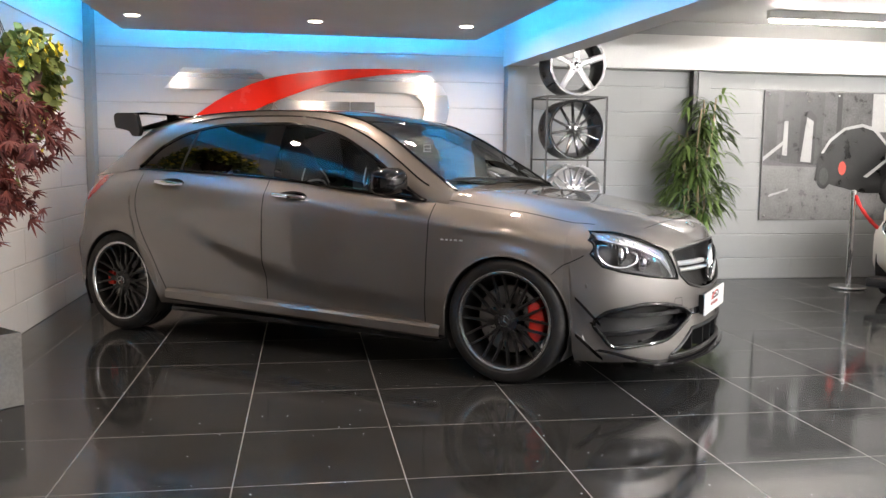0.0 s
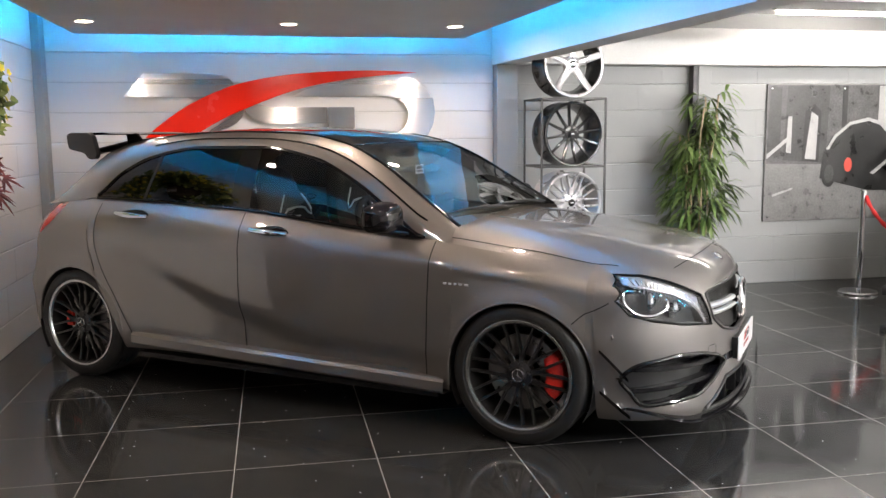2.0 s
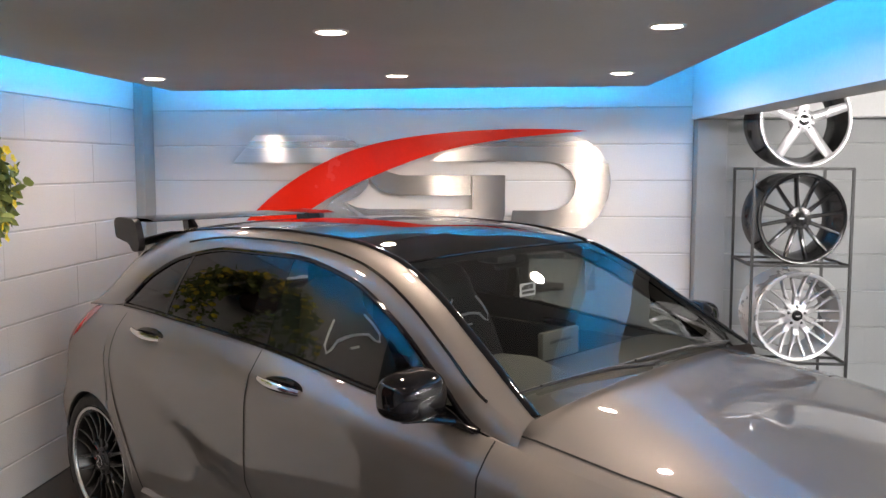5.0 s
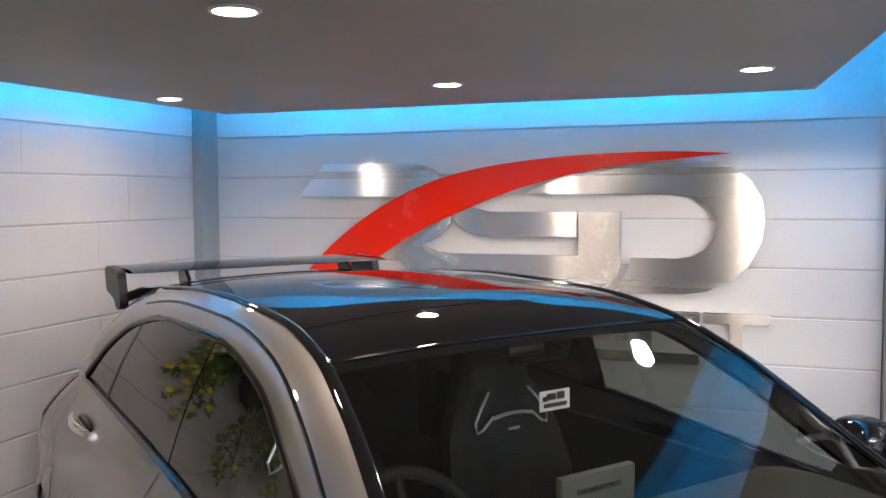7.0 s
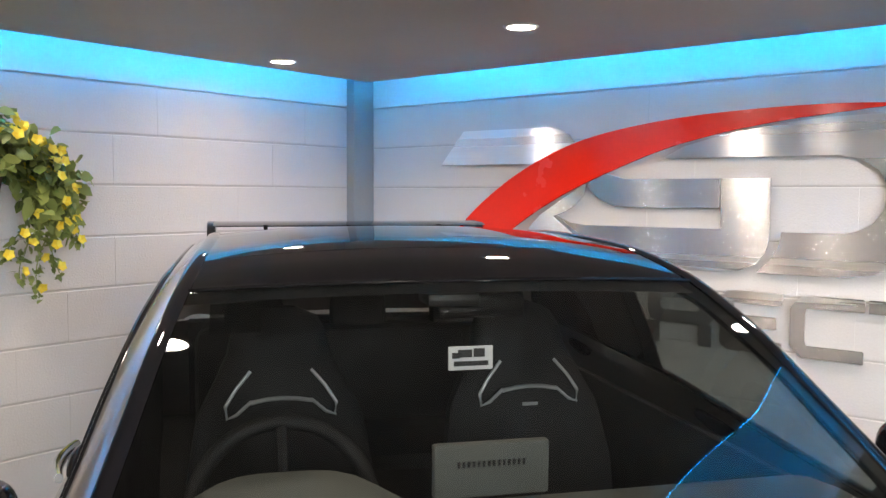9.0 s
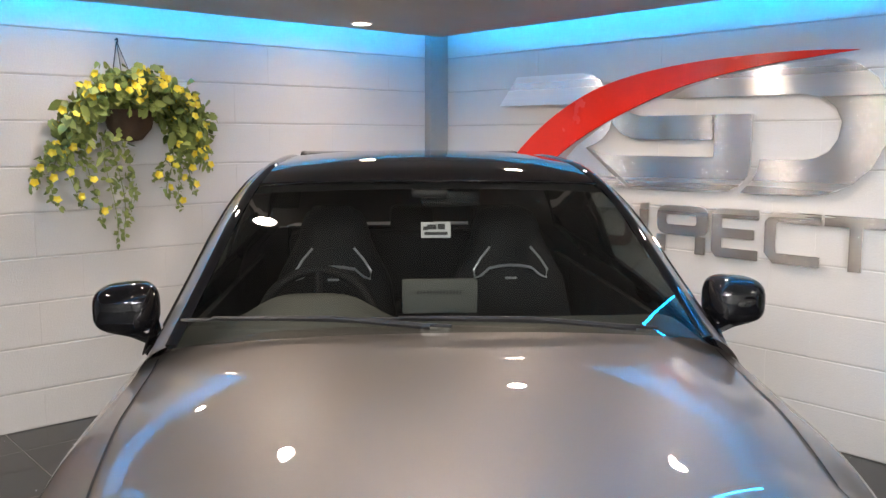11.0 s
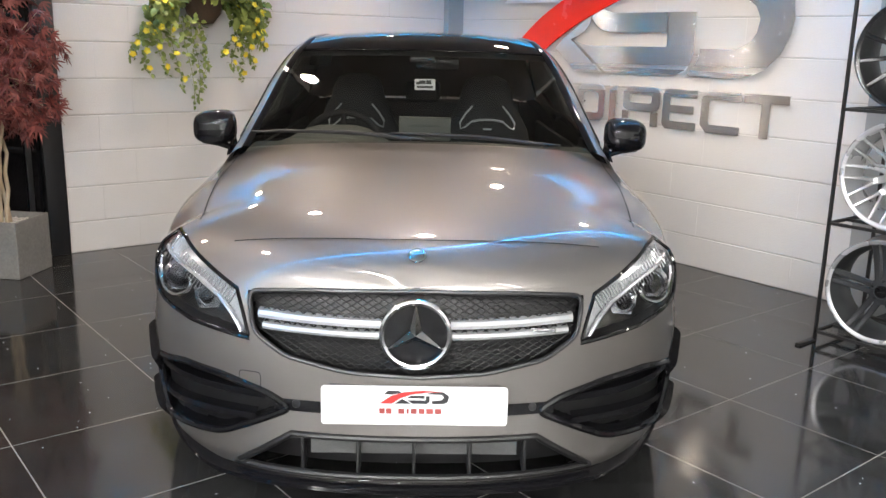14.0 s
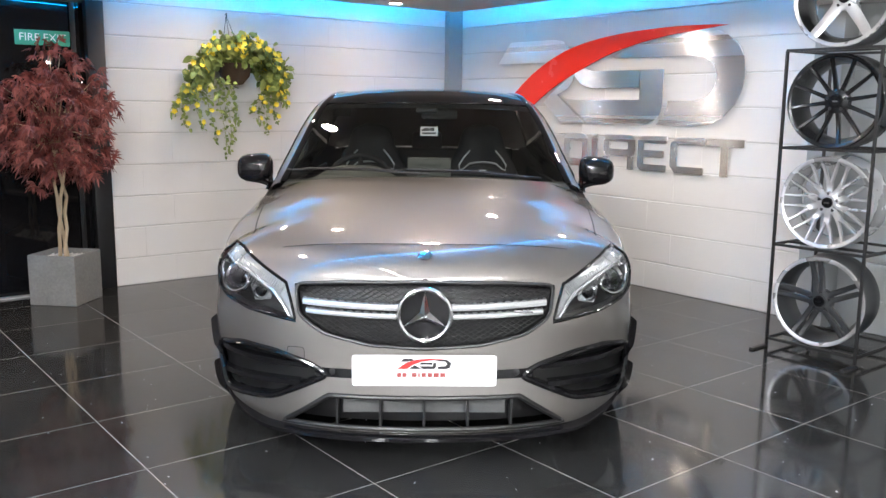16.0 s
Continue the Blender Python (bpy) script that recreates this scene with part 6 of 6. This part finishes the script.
def tone(pts, k, mat=None):
    lay[0] += 0.0004
    part("printed_shape", prism([(PX + x, PZ + z) for x, z in pts], PY - 0.0006 - lay[0], PY - 0.0001, "xz"), mat or M_PRNT[k], poster, smooth=False)


tone([(0.01, 0.52), (0.9, 0.50), (2.19, 0.62), (2.19, 1.215), (0.01, 1.215)], 4)
tone([(0.01, 0.62), (0.14, 0.56), (0.14, 1.19), (0.03, 1.21)], 1)
tone([(0.17, 0.55), (0.60, 0.52), (0.62, 1.21), (0.20, 1.21)], 1)
tone([(0.36, 0.54), (0.53, 0.53), (0.54, 0.98), (0.47, 1.05), (0.38, 0.99)], 2)
tone([(0.39, 0.56), (0.50, 0.55), (0.51, 0.94), (0.44, 0.98)], 3)
tone([(0.20, 0.62), (0.25, 0.61), (0.25, 0.94), (0.21, 0.94)], 3)
tone([(0.75, 0.70), (0.80, 0.70), (0.80, 1.21), (0.75, 1.21)], 2)
tone([(1.12, 0.85), (2.19, 0.85), (2.19, 1.21), (1.12, 1.21)], 3)
tone([(0.01, 0.60), (0.24, 0.78), (0.25, 0.75), (0.01, 0.56)], 3)
tone([(0.08, 0.24), (0.28, 0.30), (0.27, 0.28), (0.08, 0.22)], 3)
CARP = [(0.55, 0.38), (0.58, 0.62), (0.66, 0.76), (0.82, 0.88), (1.02, 0.92), (1.16, 0.88), (1.30, 0.72), (1.62, 0.66), (1.74, 0.54), (1.74, 0.34), (1.50, 0.26), (1.06, 0.26)]
tone(CARP, 2)
tone([(0.60, 0.64), (0.68, 0.77), (0.83, 0.885), (1.02, 0.925), (1.17, 0.885), (1.31, 0.725), (1.28, 0.725), (1.14, 0.86), (1.02, 0.895), (0.84, 0.86), (0.70, 0.75), (0.63, 0.64)], 3)
tone([(1.30, 0.71), (1.62, 0.65), (1.72, 0.55), (1.55, 0.60), (1.40, 0.52), (1.28, 0.60)], 3)
tone([(1.06, 0.42), (1.46, 0.72), (1.47, 0.70), (1.10, 0.41)], 3)
for cx, cz, r in ((0.64, 0.42, 0.12), (1.33, 0.30, 0.15)):
    tone([(cx + r * 0.6 * math.cos(a), cz + r * math.sin(a)) for a in np.linspace(0, TAU, 21)[:-1]], 2)
    tone([(cx + r * 0.4 * math.cos(a), cz + r * 0.7 * math.sin(a)) for a in np.linspace(0, TAU, 21)[:-1]], 1)
tone([(0.83 + 0.04 * math.cos(a), 0.50 + 0.065 * math.sin(a)) for a in np.linspace(0, TAU, 17)[:-1]], 0, M_ACRYL)
for x, z in ((0.04, 0.04), (0.04, 1.185), (0.76, 1.185), (2.16, 0.04), (2.16, 1.185)):
    part("fixing", lathe([(0.0005, -0.004), (0.009, -0.003), (0.011, 0.0)], sides=16), M_CHROME, poster, m=Matrix.Translation((PX + x, PY - 0.008, PZ + z)))

# ---- rope barrier ----
M_ROPE = varied("red_twisted_rope", (0.55, 0.02, 0.02), 0.8, 0, 0.2, 20, 200, 0.5, 0.003)
post = thing("barrier_post", "polished steel barrier post with a round foot", "post", pose(4.475, 2.90, 0), "rope barrier posts")
part("foot", lathe([(0.0005, 0.0), (0.158, 0.0), (0.160, 0.012), (0.15, 0.024), (0.05, 0.034), (0.0005, 0.036)], sides=48, axis="z"), M_CHROME, post)
part("tube", tube([(0, 0, 0.03), (0, 0, 0.86)], 0.024, sides=24), M_CHROME, post)
part("cap", lathe([(0.0005, 0.885), (0.018, 0.883), (0.029, 0.875), (0.030, 0.85), (0.024, 0.845)], sides=28, axis="z"), M_CHROME, post)
copy_thing(post, pose(5.0, 1.3, 0))
rope = thing("barrier_rope", "sagging red twisted barrier rope between steel posts", "rope")
pts = [(4.49 + 0.50 * t, 2.88 - 1.56 * t, 0.83 - 0.46 * (1 - (2 * t - 1) ** 2) ** 0.75) for t in np.linspace(0, 1, 60)]
part("cord", tube(pts, [0.016 + 0.003 * math.sin(i * 2.4) for i in range(60)], sides=10), M_ROPE, rope)
for e in (0, 59):
    part("end_hook", tube([pts[e], (pts[e][0], pts[e][1] + (0.025 if e == 0 else -0.025), 0.85)], 0.010), M_CHROME, rope)

# ---- white car behind the rope ----
M_WHITEPAINT = plain("cream_white_paint", (0.75, 0.73, 0.68), 0.3, coat=1.0)
wc = thing("white_car", "cream white small car with twin round headlamps behind a rope", "car", pose(5.62, 2.28, 0, 0, 0, 215))
S = np.zeros((24, 22, 3))
for i, t in enumerate(np.linspace(0, 1, 24)):
    # from the front lip over the bonnet to the screen
    x = float(np.interp(t, [0, 0.12, 0.3, 0.42, 0.55, 1.0], [1.22, 1.30, 1.30, 1.22, 1.05, 0.0]))
    z = float(np.interp(t, [0, 0.12, 0.3, 0.42, 0.55, 1.0], [0.22, 0.30, 0.52, 0.66, 0.74, 0.95]))
    for j, s in enumerate(np.linspace(-1, 1, 22)):
        q = 1 - abs(s) ** 3
        S[i, j] = (x - 0.30 * abs(s) ** 3.0, 0.82 * s, z - 0.08 * abs(s) ** 4 * (t > 0.35))
part("body", grid(S), M_WHITEPAINT, wc)
part("side", box(-1.4, 0.95, -0.80, 0.80, 0.25, 0.80, 0.08), M_WHITEPAINT, wc)
part("cabin", box(-1.3, 0.05, -0.66, 0.66, 0.80, 1.35, 0.16), M_GLOSSBLACK, wc)
part("grille", box(1.20, 1.29, -0.45, 0.45, 0.34, 0.46, 0.02), M_SATIN, wc)
part("front_lip", box(1.05, 1.25, -0.78, 0.78, 0.12, 0.2, 0.02), M_SATIN, wc)
for s in (1, -1):
    for y, r in ((0.62, 0.085), (0.46, 0.065)):
        lm = Matrix.Translation((1.25 - 0.30 * (y / 0.82) ** 3, s * y, 0.60)) @ pose(0, 0, 0, 0, 0, 90)
        part("headlamp", lathe([(r * 1.1, 0.02), (r * 1.1, -0.02), (r, -0.035), (r * 0.9, -0.03), (r * 0.5, -0.045), (0.0005, -0.05)], sides=28), M_CLEARGREY, wc, "round chrome headlamp", m=lm)
    for x in (0.75, -1.1):
        part("wheel", lathe([(0.0005, -0.02), (0.2, -0.01), (0.3, 0.0), (0.31, 0.05), (0.31, 0.2)], sides=36), M_RUBBER, wc, m=Matrix.Translation((x, s * 0.78, 0.31)) @ pose(0, 0, 0, 0, 0, 180 if s > 0 else 0))


# ---- wall blocks and floor tiles ----
# back wall behind the sign: a runs along x, its face turned to the room
block_wall("wall_north", LEFT, 1.42, 2.03, Matrix.Translation((0, BACK, 0)) @ Matrix.Diagonal((1, -1, 1, 1)), M_BLOCK, M_MORTAR, "pale painted blockwork wall behind the steel sign")
# left wall up to the fire door
block_wall("wall_west_block", 0.35, BACK, 2.03, Matrix(((0, 1, 0, LEFT), (1, 0, 0, 0), (0, 0, 1, 0), (0, 0, 0, 1))), M_BLOCK, M_MORTAR, "pale painted blockwork wall beside the fire door")
# grey wall of the side bay
block_wall("wall_north_bay", 1.60, 8.0, 2.45, Matrix.Translation((0, 3.56, 0)) @ Matrix.Diagonal((1, -1, 1, 1)), M_GREYWALL, M_GREYMORTAR, "grey painted blockwork wall of the side bay")

PITCH = 0.602
bb = box(-PITCH / 2 + 0.0022, PITCH / 2 - 0.0022, -PITCH / 2 + 0.0022, PITCH / 2 - 0.0022, -0.010, 0.0)
bmesh.ops.bevel(bb, geom=[e for e in bb.edges if all(v.co.z > -0.001 for v in e.verts)], offset=0.0002, segments=1, affect="EDGES")
tile_mesh = bpy.data.meshes.new("tile")
bb.to_mesh(tile_mesh)
bb.free()
tile_mesh.materials.append(M_FLOOR)
for i in range(-4, 13):
    for j in range(-11, 6):
        x, y = (i + 0.5) * PITCH, (j + 0.5) * PITCH
        ob = new("tile", tile_mesh)
        ob.parent = floor
        ob.location = (x, y, 0.0)
